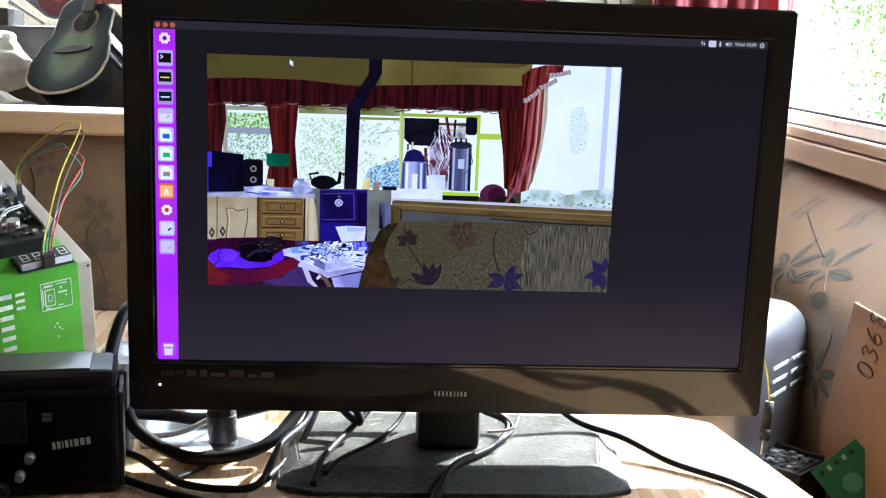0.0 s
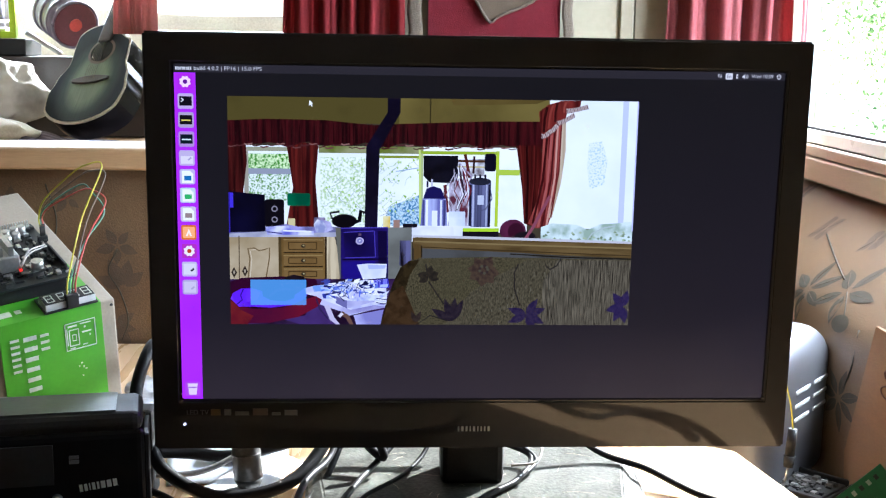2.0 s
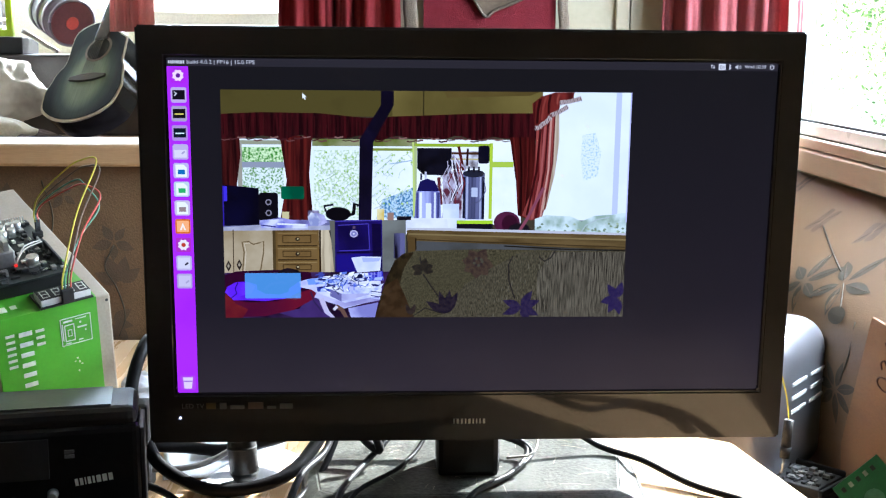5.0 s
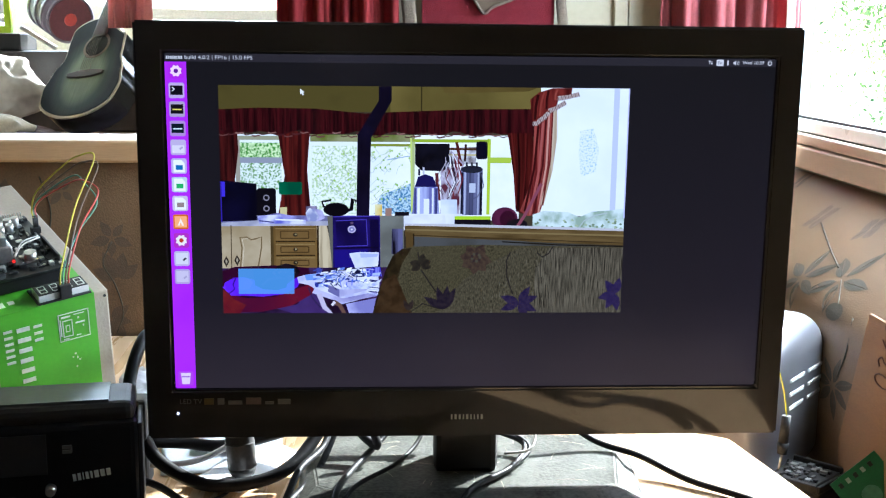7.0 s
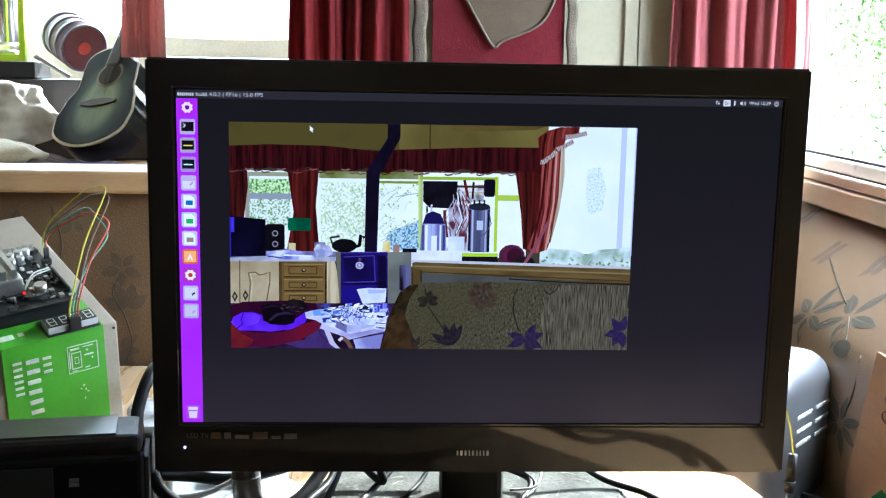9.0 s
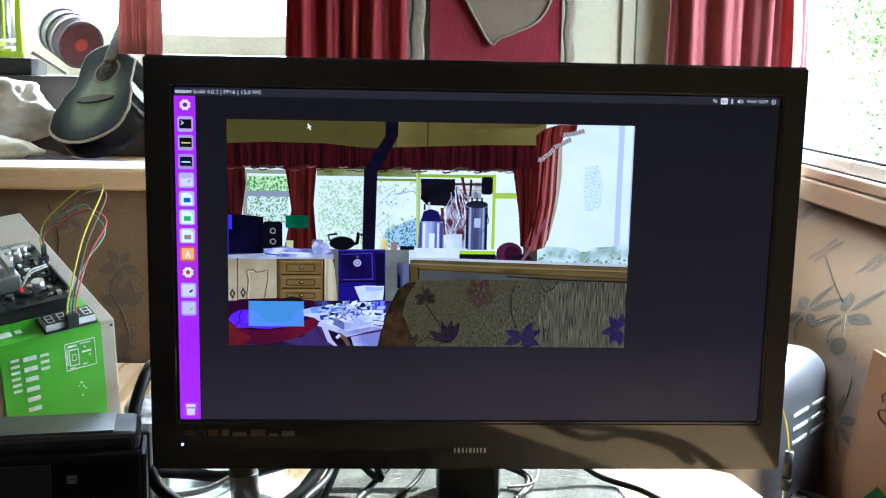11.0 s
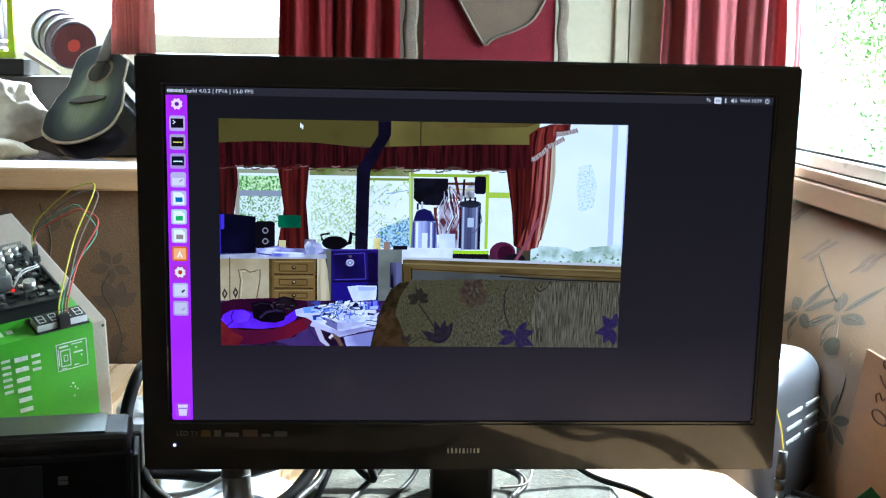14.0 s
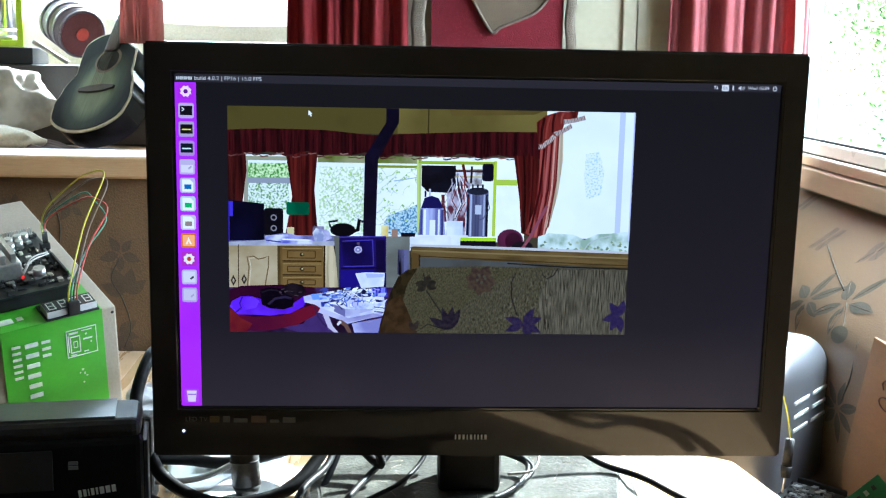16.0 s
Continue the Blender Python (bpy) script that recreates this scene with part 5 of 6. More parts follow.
fs = thing("far_sofa", pose(-0.9, 2.45, FZ), "floral sofa back under the far window, glare in its pale colour", "sofa")


def far_surf(u, v, lift=0.0):
    k = (v - FZ) / 0.32
    return (u, 2.42 + 0.06 * k - 0.03 * math.sin(math.pi * k) - lift + 0.006 * math.sin(9 * u), v + 0.012 * math.sin(4.5 * u + 1))


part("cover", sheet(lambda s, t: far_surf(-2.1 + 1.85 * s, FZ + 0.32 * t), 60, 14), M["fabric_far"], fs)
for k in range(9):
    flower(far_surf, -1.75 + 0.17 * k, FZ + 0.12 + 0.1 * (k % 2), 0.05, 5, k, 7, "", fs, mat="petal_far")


def blob(cx, cy, cz, rx, ry, rz, seed, amp=0.12, nu=36, nv=20):
    """A soft lumpy body."""
    def f(s, t):
        a, b = 2 * math.pi * s, math.pi * (t - 0.5)
        d = Vector((math.cos(a) * math.cos(b), math.sin(a) * math.cos(b), math.sin(b)))
        k = 1 + amp * noise.noise(d * 1.7 + Vector((seed, 0, 0))) + amp * 0.4 * noise.noise(d * 5 + Vector((seed, 3, 0)))
        return (cx + rx * d.x * k, cy + ry * d.y * k, cz + rz * d.z * k)
    bm = sheet(f, nu, nv)
    bmesh.ops.remove_doubles(bm, verts=bm.verts[:], dist=1e-5)
    return bm


solid("fur_cushion", blob(-1.12, 1.88, FZ + 0.095, 0.20, 0.07, 0.105, 2, 0.24, 90, 50), M["fur"], "white and brown fur cushion lying on the far seat", "cushion", "", "", (-1.12, 1.88, FZ))
solid("pale_cushion", blob(-1.03, 1.63, FZ + 0.03, 0.15, 0.075, 0.034, 5, 0.2), M["fabric_far"], "flat cream cushion on the far seat", "cushion", "", "", (-1.03, 1.63, FZ))


def blanket(s, t):
    u, v = -1.02 + 0.62 * s, 1.56 + 0.26 * t
    z = FZ - 0.006 + 0.028 * math.sin(math.pi * min(1, 3 * s)) * math.sin(math.pi * t) ** 0.5 + 0.009 * math.sin(38 * t + 3 * s) * math.sin(math.pi * t) + 0.012 * noise.noise(Vector((u * 9, v * 14, 0)))
    return (u, v, max(FZ - 0.009, z))


solid("blanket", sheet(blanket, 50, 40, 0.006), M["blanket"], "rumpled mauve-grey blanket on the far seat", "blanket", "", "", (-0.7, 1.7, FZ))

# guitar: leans back on the seat, its neck behind the curtain
neck_way = Vector((0.22, 0.75, 0.96)).normalized()
back_way = neck_way.cross(Vector((0.98, -0.45, 0.13))).normalized()
GM = Matrix.Translation((-0.815, 1.723, 0.996)) @ Matrix((back_way.cross(neck_way), back_way, neck_way)).transposed().to_4x4() @ Matrix.Scale(1.1, 4)
gt = thing("guitar", GM @ Matrix.Scale(1 / 1.1, 4), "green-burst cutaway acoustic guitar leaning on the seat", "guitar")


def ease(v, ks):
    for (a, p), (b, q) in zip(ks, ks[1:]):
        if a <= v <= b:
            k = (v - a) / (b - a)
            return p + (q - p) * (1 - math.cos(math.pi * k)) / 2
    return ks[-1][1]


def guitar_outline(scale=1.0, n=40):
    left = [(0.0, 0.094), (0.16, 0.100), (0.30, 0.104), (0.44, 0.094), (0.60, 0.074), (0.80, 0.078), (1.0, 0.078)]
    right = [(0.0, 0.092), (0.16, 0.097), (0.30, 0.102), (0.44, 0.094), (0.60, 0.078), (0.78, 0.072), (0.86, 0.046), (0.91, 0.026), (1.0, 0.03)]
    H = 0.275
    pts = []
    for side, prof in ((-1, left), (1, right)):
        half = []
        for i in range(n + 1):
            s = (1 - math.cos(math.pi * i / n)) / 2
            k = math.sqrt(max(0, 1 - (1 - s / 0.2) ** 2)) if s < 0.2 else (math.sqrt(max(0, 1 - ((s - 0.86) / 0.14) ** 2)) if s > 0.86 else 1)
            half.append((side * ease(s, prof) * k * scale, H * (0.5 + (s - 0.5) * scale)))
        pts += half if side < 0 else half[-2:0:-1]
    return pts


def local(bm):
    bm.transform(GM)
    return bm


part("side", local(prism(guitar_outline(0.99), -0.001, 0.055, axis="y")), M["navy"], gt, "dark bowl-backed body")
part("binding", local(prism(guitar_outline(1.0), -0.004, 0.0, 0.001, axis="y")), M["ivory"], gt, "ivory edge binding")
top = part("top", local(prism(guitar_outline(0.955), -0.0055, -0.003, axis="y")), M["burst"], gt, "green sunburst top")
part("rosette", local(cylinder((0.004, -0.0062, 0.19), (0.004, -0.004, 0.19), 0.034, seg=32)), M["wire_b"], gt, "brown rosette")
part("sound_hole", local(cylinder((0.004, -0.0068, 0.19), (0.004, -0.004, 0.19), 0.028, seg=32)), M["black"], gt, "dark round sound hole")
part("bridge", local(prism([(a, b + 0.040) for a, b in ((-0.045, 0.077), (-0.015, 0.082), (0.02, 0.082), (0.05, 0.077), (0.05, 0.070), (0.02, 0.064), (-0.015, 0.064), (-0.045, 0.069))], -0.010, -0.004, 0.001, axis="y")), M["ebony"], gt, "dark wooden bridge")
part("neck", local(box(-0.014, 0.020, -0.012, 0.012, 0.215, 0.55, 0.003)), M["ebony"], gt, "dark fretboard and neck")
for k in range(6):
    part("string", local(cylinder((-0.010 + 0.005 * k, -0.0125, 0.113), (-0.007 + 0.0042 * k, -0.0135, 0.545), 0.0005, seg=5)), M["steel"], gt)

# barrel lying on a dark box
kd = Vector((0.60, -0.74, -0.30)).normalized()
kc = Vector((-0.892, 2.05, 1.226))
kg = thing("barrel", Matrix.Translation(kc - Vector((0, 0, 0.06))), "small ribbed purple-grey barrel lying on its side", "barrel")
part("body", join(cylinder(kc - kd * 0.13, kc, 0.058, 0.061, 40), *[cylinder(kc - kd * (0.045 + 0.04 * k), kc - kd * (0.03 + 0.04 * k), 0.0622, 0.0622, 40) for k in range(3)]), M["keg"], kg)
part("face", cylinder(kc, kc + kd * 0.004, 0.057, 0.054, 40), M["keg_face"], kg, "maroon end face")
part("label_spot", cylinder(kc + kd * 0.003, kc + kd * 0.006, 0.017, 0.016, 24), M["redspot"], kg, "red round label")
part("rim", tube([kc + 0.059 * (math.cos(a * math.pi / 10) * kd.cross(Vector((0, 0, 1))).normalized() + math.sin(a * math.pi / 10) * kd.cross(kd.cross(Vector((0, 0, 1)))).normalized()) for a in range(21)], 0.004, 6, 2), M["keg"], kg)
solid("dark_crate", box(-1.45, -0.72, 2.03, 2.3, FZ - 0.01, 1.146, 0.004), M["ebony"], "dark wooden crate under the barrel", "crate", "", "", (-1.0, 2.05, FZ))

st = thing("lime_stand", pose(-1.2, 2.12, 1.147), "lime green metal frame on a black box", "stand")
part("base_box", box(-1.42, -1.022, 2.06, 2.2, 1.147, 1.19, 0.003), M["matt"], st, "black box base")
for x0, x1, z0, z1 in ((-1.062, -1.046, 1.207, 1.95), (-1.41, -1.394, 1.207, 1.95), (-1.41, -1.046, 1.191, 1.208), (-1.394, -1.062, 1.934, 1.95)):
    part("bar", box(x0, x1, 2.065, 2.085, z0, z1, 0.002), M["lime"], st, "lime painted bar")
part("mount", box(-1.20, -1.08, 2.09, 2.19, 1.191, 1.214), M["tin"], st)
cyl = thing("steel_cylinder", pose(-1.138, 2.14, 1.215), "tall stainless steel cylinder standing in the lime frame", "cylinder")
part("vessel", shade(prism(oval(-1.138, 2.14, 0.052, 0.047, 32), 1.215, 1.6, 0.004)), M["steel"], cyl)
part("hoop", shade(prism(oval(-1.138, 2.14, 0.0535, 0.0485, 32), 1.23, 1.238)), M["tin"], cyl)
solid("white_rod", cylinder((-0.955, 1.85, 1.205), (-0.885, 1.89, 1.155), 0.006, seg=10), M["white"], "thin white rod leaning beside the barrel", "rod", "", "", (-0.885, 1.88, 1.15))

# ---- left side of the table: radio, box, circuit board ----
RM = Matrix.Translation((-0.286, -0.056, TZ)) @ Matrix.Rotation(radians(11), 4, "Z")
rd = thing("radio", RM, "black table radio with a grey solar panel on top", "radio")


def rl(bm):
    bm.transform(RM)
    return bm


part("body", rl(box(-0.205, 0.0, 0.0, 0.066, 0.001, 0.094, 0.007, 3)), M["black"], rd, "gloss black body")
part("cover", rl(box(-0.203, -0.002, 0.002, 0.070, 0.090, 0.108, 0.008, 3)), M["matt"], rd, "matt black top cover")
part("solar_panel", rl(box(-0.195, -0.024, 0.010, 0.064, 0.1075, 0.1095)), M["solar"], rd, "grey solar panel")
part("display", rl(box(-0.18, -0.075, -0.0012, 0.002, 0.05, 0.085, 0.0005)), M["chip"], rd, "dark display window")
part("side_trim", rl(box(-0.001, 0.003, 0.006, 0.06, 0.004, 0.088, 0.001)), M["matt"], rd)
for kx, kz, kr in ((-0.073, 0.034, 0.0042), (-0.081, 0.0185, 0.0042), (-0.098, 0.006, 0.008)):
    part("knob", rl(join(cylinder((kx, -0.008, kz + 0.003), (kx, 0.0, kz + 0.003), kr, kr * 1.1, 20), cylinder((kx, -0.0095, kz + 0.003), (kx, -0.0075, kz + 0.003), kr * 0.75, kr, 20))), M["tin"] if kr < 0.006 else M["matt"], rd, "round metal knob" if kr < 0.006 else "black dial")
part("emblem", rl(join(box(-0.0625, -0.0545, -0.0012, 0.0, 0.0715, 0.0745), box(-0.0625, -0.0545, -0.0012, 0.0, 0.0675, 0.0705))), PLATE, rd)
bm = bars([0.0026, 0.0026, 0.001, 0.0026, 0.0018, 0.0036, 0.0036, 0.0034], 0.0062, 0.0014)
bm.transform(RM @ Matrix.Translation((-0.0545, -0.0006, 0.0425)) @ UP @ pose(0, 0, 0, 0, 0, 7))
part("maker_badge", bm, M["ink"], rd, "plain silver maker's badge")

pb = thing("power_block", pose(-0.31, 0.035, TZ), "dark grey plastic power block beside the radio", "adapter")
part("case", box(-0.325, -0.296, 0.022, 0.05, TZ + 0.001, 0.852, 0.004), M["grey"], pb)

# carton with a green sleeve, turned on the table
BH = 0.163
BM = pose(-0.357, 0.148, 0.930, 15, -8, 33) @ Matrix.Translation((0, 0, -BH))
ct = thing("carton", BM, "grey-brown carton with a bright green printed sleeve", "box")


def bl(bm):
    bm.transform(BM)
    return bm


part("box_body", bl(box(-0.2, 0.0, 0.0, 0.30, BH - 0.14, BH, 0.002)), M["card"], ct)
part("sleeve", bl(join(box(-0.116, -0.015, -0.0016, 0.0, BH - 0.14, BH + 0.001), box(-0.116, -0.015, -0.0016, 0.10, BH, BH + 0.0016))), M["green"], ct, "bright green printed sleeve")
part("dent", bl(cylinder((-0.004, -0.0004, BH - 0.006), (-0.004, 0.001, BH - 0.006), 0.0016, seg=8)), M["chip"], ct)


def on_front(bm, u, v, turn=0):
    bm.transform(BM @ Matrix.Translation((u, -0.0022, BH + v)) @ UP @ pose(0, 0, 0, 0, 0, turn))
    return bm


part("print", on_front(bars([0.0028] * 6, 0.0085, 0.0042), -0.0985, -0.054, 90), M["ink"], ct, "plain white strokes of print")
part("print", on_front(bars([0.0048] * 6, 0.0128, 0.0068), -0.0815, -0.0795, 90), M["ink"], ct, "plain white strokes of print")
part("print", on_front(bars([0.003] * 3, 0.0085, 0.0046), -0.0695, -0.036, 90), M["ink"], ct, "plain white strokes of print")
for (a, b, c, d) in ((0, 1, 0, 0.025), (0, 1, 0.975, 1), (0, 0.025, 0, 1), (0.975, 1, 0, 1), (0.12, 0.45, 0.14, 0.17), (0.12, 0.45, 0.72, 0.75), (0.12, 0.15, 0.14, 0.75), (0.42, 0.45, 0.14, 0.75), (0.22, 0.36, 0.32, 0.34), (0.22, 0.36, 0.54, 0.56), (0.22, 0.24, 0.32, 0.56), (0.34, 0.36, 0.32, 0.56), (0.55, 0.85, 0.55, 0.6), (0.5, 0.85, 0.88, 0.91), (0.55, 0.7, 0.1, 0.13), (0.62, 0.68, 0.72, 0.78), (0.78, 0.82, 0.4, 0.46), (0.05, 0.08, 0.2, 0.8), (0.1, 0.4, 0.84, 0.9), (0.12, 0.3, 0.05, 0.08)):
    part("print", bl(box(-0.0535 + 0.031 * a, -0.0535 + 0.031 * b, -0.0021, -0.0015, BH - 0.045 + 0.031 * c, BH - 0.045 + 0.031 * d)), M["ink"], ct)
for k, (a, b) in enumerate(((-0.043, -0.066), (-0.0405, -0.063), (-0.0385, -0.068), (-0.0365, -0.0705), (-0.040, -0.078))):
    part("scuff", bl(box(a, a + 0.0014 + 0.0005 * (k % 2), -0.002, -0.0015, BH + b, BH + b + 0.0012 + 0.0006 * (k % 3))), M["ink"], ct)
part("print", bl(join(box(-0.112, -0.098, 0.012, 0.022, BH + 0.0016, BH + 0.002), box(-0.094, -0.088, 0.014, 0.021, BH + 0.0016, BH + 0.002))), M["ink"], ct)

# circuit board with its display module, lying on the carton
cb = thing("circuit_board", BM @ Matrix.Translation((-0.1, 0.1, BH)), "dark computer circuit board with heat sink and sockets", "circuit board")
part("carrier", bl(box(-0.195, -0.034, 0.036, 0.168, BH + 0.0018, BH + 0.0165, 0.002)), M["matt"], cb, "black plastic carrier tray")
BD = BH + 0.0166
part("board", bl(box(-0.197, -0.026, 0.034, 0.170, BD, BD + 0.002)), M["pcb"], cb)
BD += 0.0021
hs = part("heat_sink", bl(box(-0.165, -0.069, 0.068, 0.125, BD, BD + 0.018, 0.002)), M["tin"], cb, "grey metal heat sink")
for k in range(9):
    part("fin", bl(box(-0.163 + 0.0105 * k, -0.158 + 0.0105 * k, 0.07, 0.123, BD + 0.0181, BD + 0.028)), M["tin"], hs)
rnd = random.Random(5)
for k in range(90):
    a, b = rnd.uniform(-0.066, -0.03), rnd.uniform(0.038, 0.158)
    w, d2, h2 = rnd.uniform(0.0015, 0.006), rnd.uniform(0.0015, 0.006), rnd.uniform(0.0008, 0.004)
    part("component", bl(box(a, a + w, b, b + d2, BD, BD + h2, 0.0003, 1)), M[rnd.choice(("chip", "chip", "chip", "pcb", "grey", "tin", "ivory"))], cb)
for k in range(30):
    a, b = rnd.uniform(-0.12, -0.068), rnd.choice((rnd.uniform(0.036, 0.062), rnd.uniform(0.13, 0.15)))
    part("component", bl(box(a, a + rnd.uniform(0.002, 0.009), b, b + rnd.uniform(0.002, 0.007), BD, BD + rnd.uniform(0.001, 0.005), 0.0003, 1)), M[rnd.choice(("chip", "chip", "grey", "tin"))], cb)
for a, b, r in ((-0.054, 0.064, 0.0062), (-0.062, 0.133, 0.0042), (-0.052, 0.136, 0.0042), (-0.060, 0.146, 0.0042), (-0.050, 0.149, 0.0042), (-0.042, 0.150, 0.004)):
    part("capacitor", bl(join(cylinder((a, b, BD), (a, b, BD + 0.0095), r, seg=18), box(a - r, a + r, b - r, b + r, BD, BD + 0.0018))), M["tin"], cb, "round metal capacitor")
part("pin_header", bl(join(box(-0.15, -0.03, 0.1595, 0.1645, BD, BD + 0.0025), *[box(-0.149 + 0.0026 * k, -0.1482 + 0.0026 * k, 0.1605 + 0.0022 * r, 0.1613 + 0.0022 * r, BD, BD + 0.0085) for k in range(46) for r in (0, 1)])), M["tin"], cb, "double row of metal pins")
part("slot", bl(box(-0.031, -0.0285, 0.05, 0.10, BD, BD + 0.006, 0.0005)), M["chip"], cb, "black edge socket")
part("status_light", bl(box(-0.071, -0.0685, 0.0665, 0.069, BD, BD + 0.0025)), glow((255, 60, 50), strength=1.5), cb, "small red status light")
part("ribbon", bl(tube([(-0.07, 0.067, BD + 0.003), (-0.055, 0.085, BD + 0.008), (-0.033, 0.098, BD + 0.006)], 0.0008, 6)), M["wire_w"], cb, "pale antenna lead")
part("ribbon", bl(tube([(-0.069, 0.070, BD + 0.003), (-0.054, 0.089, BD + 0.009), (-0.033, 0.102, BD + 0.006)], 0.0008, 6)), M["wire_w"], cb, "pale antenna lead")

dm = thing("display_module", BM @ Matrix.Translation((-0.045, 0.015, BH + 0.002)), "white four-digit display module on a small board", "display")
part("board", bl(box(-0.0705, -0.0175, -0.002, 0.032, BH + 0.0018, BH + 0.0034)), M["pcb"], dm)
part("digit_block", bl(box(-0.069, -0.019, 0.000, 0.022, BH + 0.0035, BH + 0.0105, 0.0005)), M["white"], dm, "white digit block")
part("digit_face", bl(box(-0.0684, -0.0196, 0.0006, 0.0214, BH + 0.0106, BH + 0.0110)), M["chip"], dm, "black digit face")
for k in range(4):
    a = -0.0655 + 0.0122 * k
    part("digit", bl(join(*[box(a + p, a + q, r, s, BH + 0.0111, BH + 0.0113) for p, q, r, s in ((0, 0.0075, 0.0035, 0.0046), (0, 0.0075, 0.0102, 0.0112), (0, 0.0075, 0.0172, 0.0182), (0, 0.001, 0.0035, 0.0182), (0.0065, 0.0075, 0.0035, 0.0182))])), M["ink"], dm)
part("plug", bl(box(-0.0485, -0.0365, -0.003, 0.006, BH + 0.0035, BH + 0.017, 0.001)), M["chip"], dm, "black wire plug")

for mat, k, tip, over, word in (("wire_y", 0, (-0.373, 0.18, 1.060), (-0.409, 0.19, 1.049), "yellow"), ("wire_g", 1, (-0.371, 0.175, 1.014), (-0.398, 0.19, 1.040), "green"),
                                ("wire_b", 2, (-0.370, 0.18, 1.051), (-0.402, 0.19, 1.046), "brown"), ("wire_r", 3, (-0.368, 0.17, 1.025), (-0.398, 0.19, 1.034), "red")):
    p0 = BM @ Vector((-0.0465 + 0.0028 * k, 0.002, BH + 0.016))
    p5 = BM @ Vector((-0.030 + 0.0012 * k, 0.122, BD + 0.018))
    tip, over = Vector(tip), Vector(over)
    w = thing("jumper_wire", Matrix.Translation(p0), word + " jumper wire looping from the display to the board", "wire", "jumper wires")
    part("lead", tube([p0, p0 + Vector((0.001, 0.003, 0.016)), p0.lerp(tip, 0.55) + Vector((-0.004, 0, 0.006)), tip, tip.lerp(over, 0.5) + Vector((0, 0, 0.006)), over, over.lerp(p5, 0.55) + Vector((-0.009, 0, 0.004)), p5 + Vector((-0.001, 0, 0.01)), p5], 0.0009, 6, 8), M[mat], w)
    part("plug_end", cylinder(p5 + Vector((0, 0, 0.002)), BM @ Vector((-0.030 + 0.0012 * k, 0.122, BD + 0.003)), 0.0012, seg=6), M["chip"], w, "black plug end")
part("socket", bl(box(-0.034, -0.024, 0.119, 0.125, BD, BD + 0.007, 0.0006)), M["chip"], cb, "black wire socket")

solid("plastic_bag", blob(-0.345, 0.27, TZ + 0.018, 0.035, 0.05, 0.019, 9, 0.9, 30, 18), M["bag"], "crumpled clear plastic bag on the table", "bag", "", "", (-0.345, 0.27, TZ))

# ---- right side: toaster, tray, boards, cardboard ----
set_out(AWAY)
TM = Matrix.Translation((0.436, 0.287, SZ)) @ Matrix.Rotation(radians(51), 4, "Z")
ts = thing("toaster", TM, "brushed silver toaster with slotted vents", "toaster")


def tl(bm):
    bm.transform(TM)
    return bm


part("shell", tl(shade(box(-0.19, 0.008, 0.0, 0.16, 0.012, 0.192, 0.034, 6))), M["silver"], ts, "brushed silver shell")
part("base", tl(box(-0.185, -0.004, 0.006, 0.16, 0.0, 0.016, 0.003)), M["matt"], ts, "black plastic base")
for c0 in (-0.072, -0.128):
    for k in range(3):
        z = 0.128 - 0.0155 * k
        # white colour stands for light caught in the slots
        part("vent_slot", tl(box(c0 + 0.010, c0 + 0.052, -0.0012, 0.0016, z + 0.006, z + 0.0102, 0.0005, 1)), M["upvc"], ts, "pressed vent slot, white for the light in it")
part("toast_slot", tl(box(-0.155, -0.035, 0.05, 0.075, 0.1912, 0.1928)), M["chip"], ts)
part("toast_slot", tl(box(-0.155, -0.035, 0.095, 0.12, 0.1912, 0.1928)), M["chip"], ts)

YM = Matrix.Translation((0.372, 0.117, SZ + 0.001)) @ Matrix.Rotation(radians(43), 4, "Z")
ty = thing("parts_tray", YM, "black plastic tray of grey electronic parts", "tray")


def yl(bm):
    bm.transform(YM)
    return bm


part("tray", yl(join(box(0.0, 0.076, 0.0, 0.115, 0.0, 0.036, 0.003), box(0.0, 0.076, 0.0, 0.004, 0.036, 0.044, 0.001), box(0.072, 0.076, 0.004, 0.115, 0.036, 0.044, 0.001), box(0.0, 0.004, 0.004, 0.115, 0.036, 0.044, 0.001))), M["matt"], ty)
part("cover", yl(box(0.008, 0.066, 0.01, 0.085, 0.0362, 0.041, 0.001)), M["grey"], ty, "dusty grey panel")
for k in range(60):
    a, b = rnd.uniform(0.010, 0.058), rnd.uniform(0.012, 0.078)
    part("component", yl(box(a, a + rnd.uniform(0.002, 0.008), b, b + rnd.uniform(0.002, 0.008), 0.0412, 0.042 + rnd.uniform(0, 0.003), 0.0003, 1)), M[rnd.choice(("grey", "cable_grey", "cable_grey", "chip", "tin"))], ty)

GP = Matrix.Translation((0.402, 0.062, SZ + 0.022)) @ pose(0, 0, 0, 72, 0, -14) @ pose(0, 0, 0, 0, 0, 42)
gp = thing("green_board", GP, "small green circuit board leaning on its corner", "circuit board")
b = box(0.0, 0.056, 0.0, 0.056, 0.0, 0.0018)
b.transform(GP)
part("board", b, M["pcb_green"], gp)
b = cylinder((0.026, 0.024, 0.0018), (0.026, 0.024, 0.0026), 0.010, seg=20)
b.transform(GP)
part("solder_pad", b, M["wire_g"], gp, "pale round solder pad")
for k in range(5):
    b = box(0.006 + 0.009 * k, 0.010 + 0.009 * k, 0.046, 0.051, 0.0018, 0.003)
    b.transform(GP)
    part("component", b, M[("chip", "tin")[k % 2]], gp)

cd = thing("cardboard_sheet", pose(0.43, 0.1, SZ), "brown cardboard flap with marker figures, propped on the shelf", "cardboard")


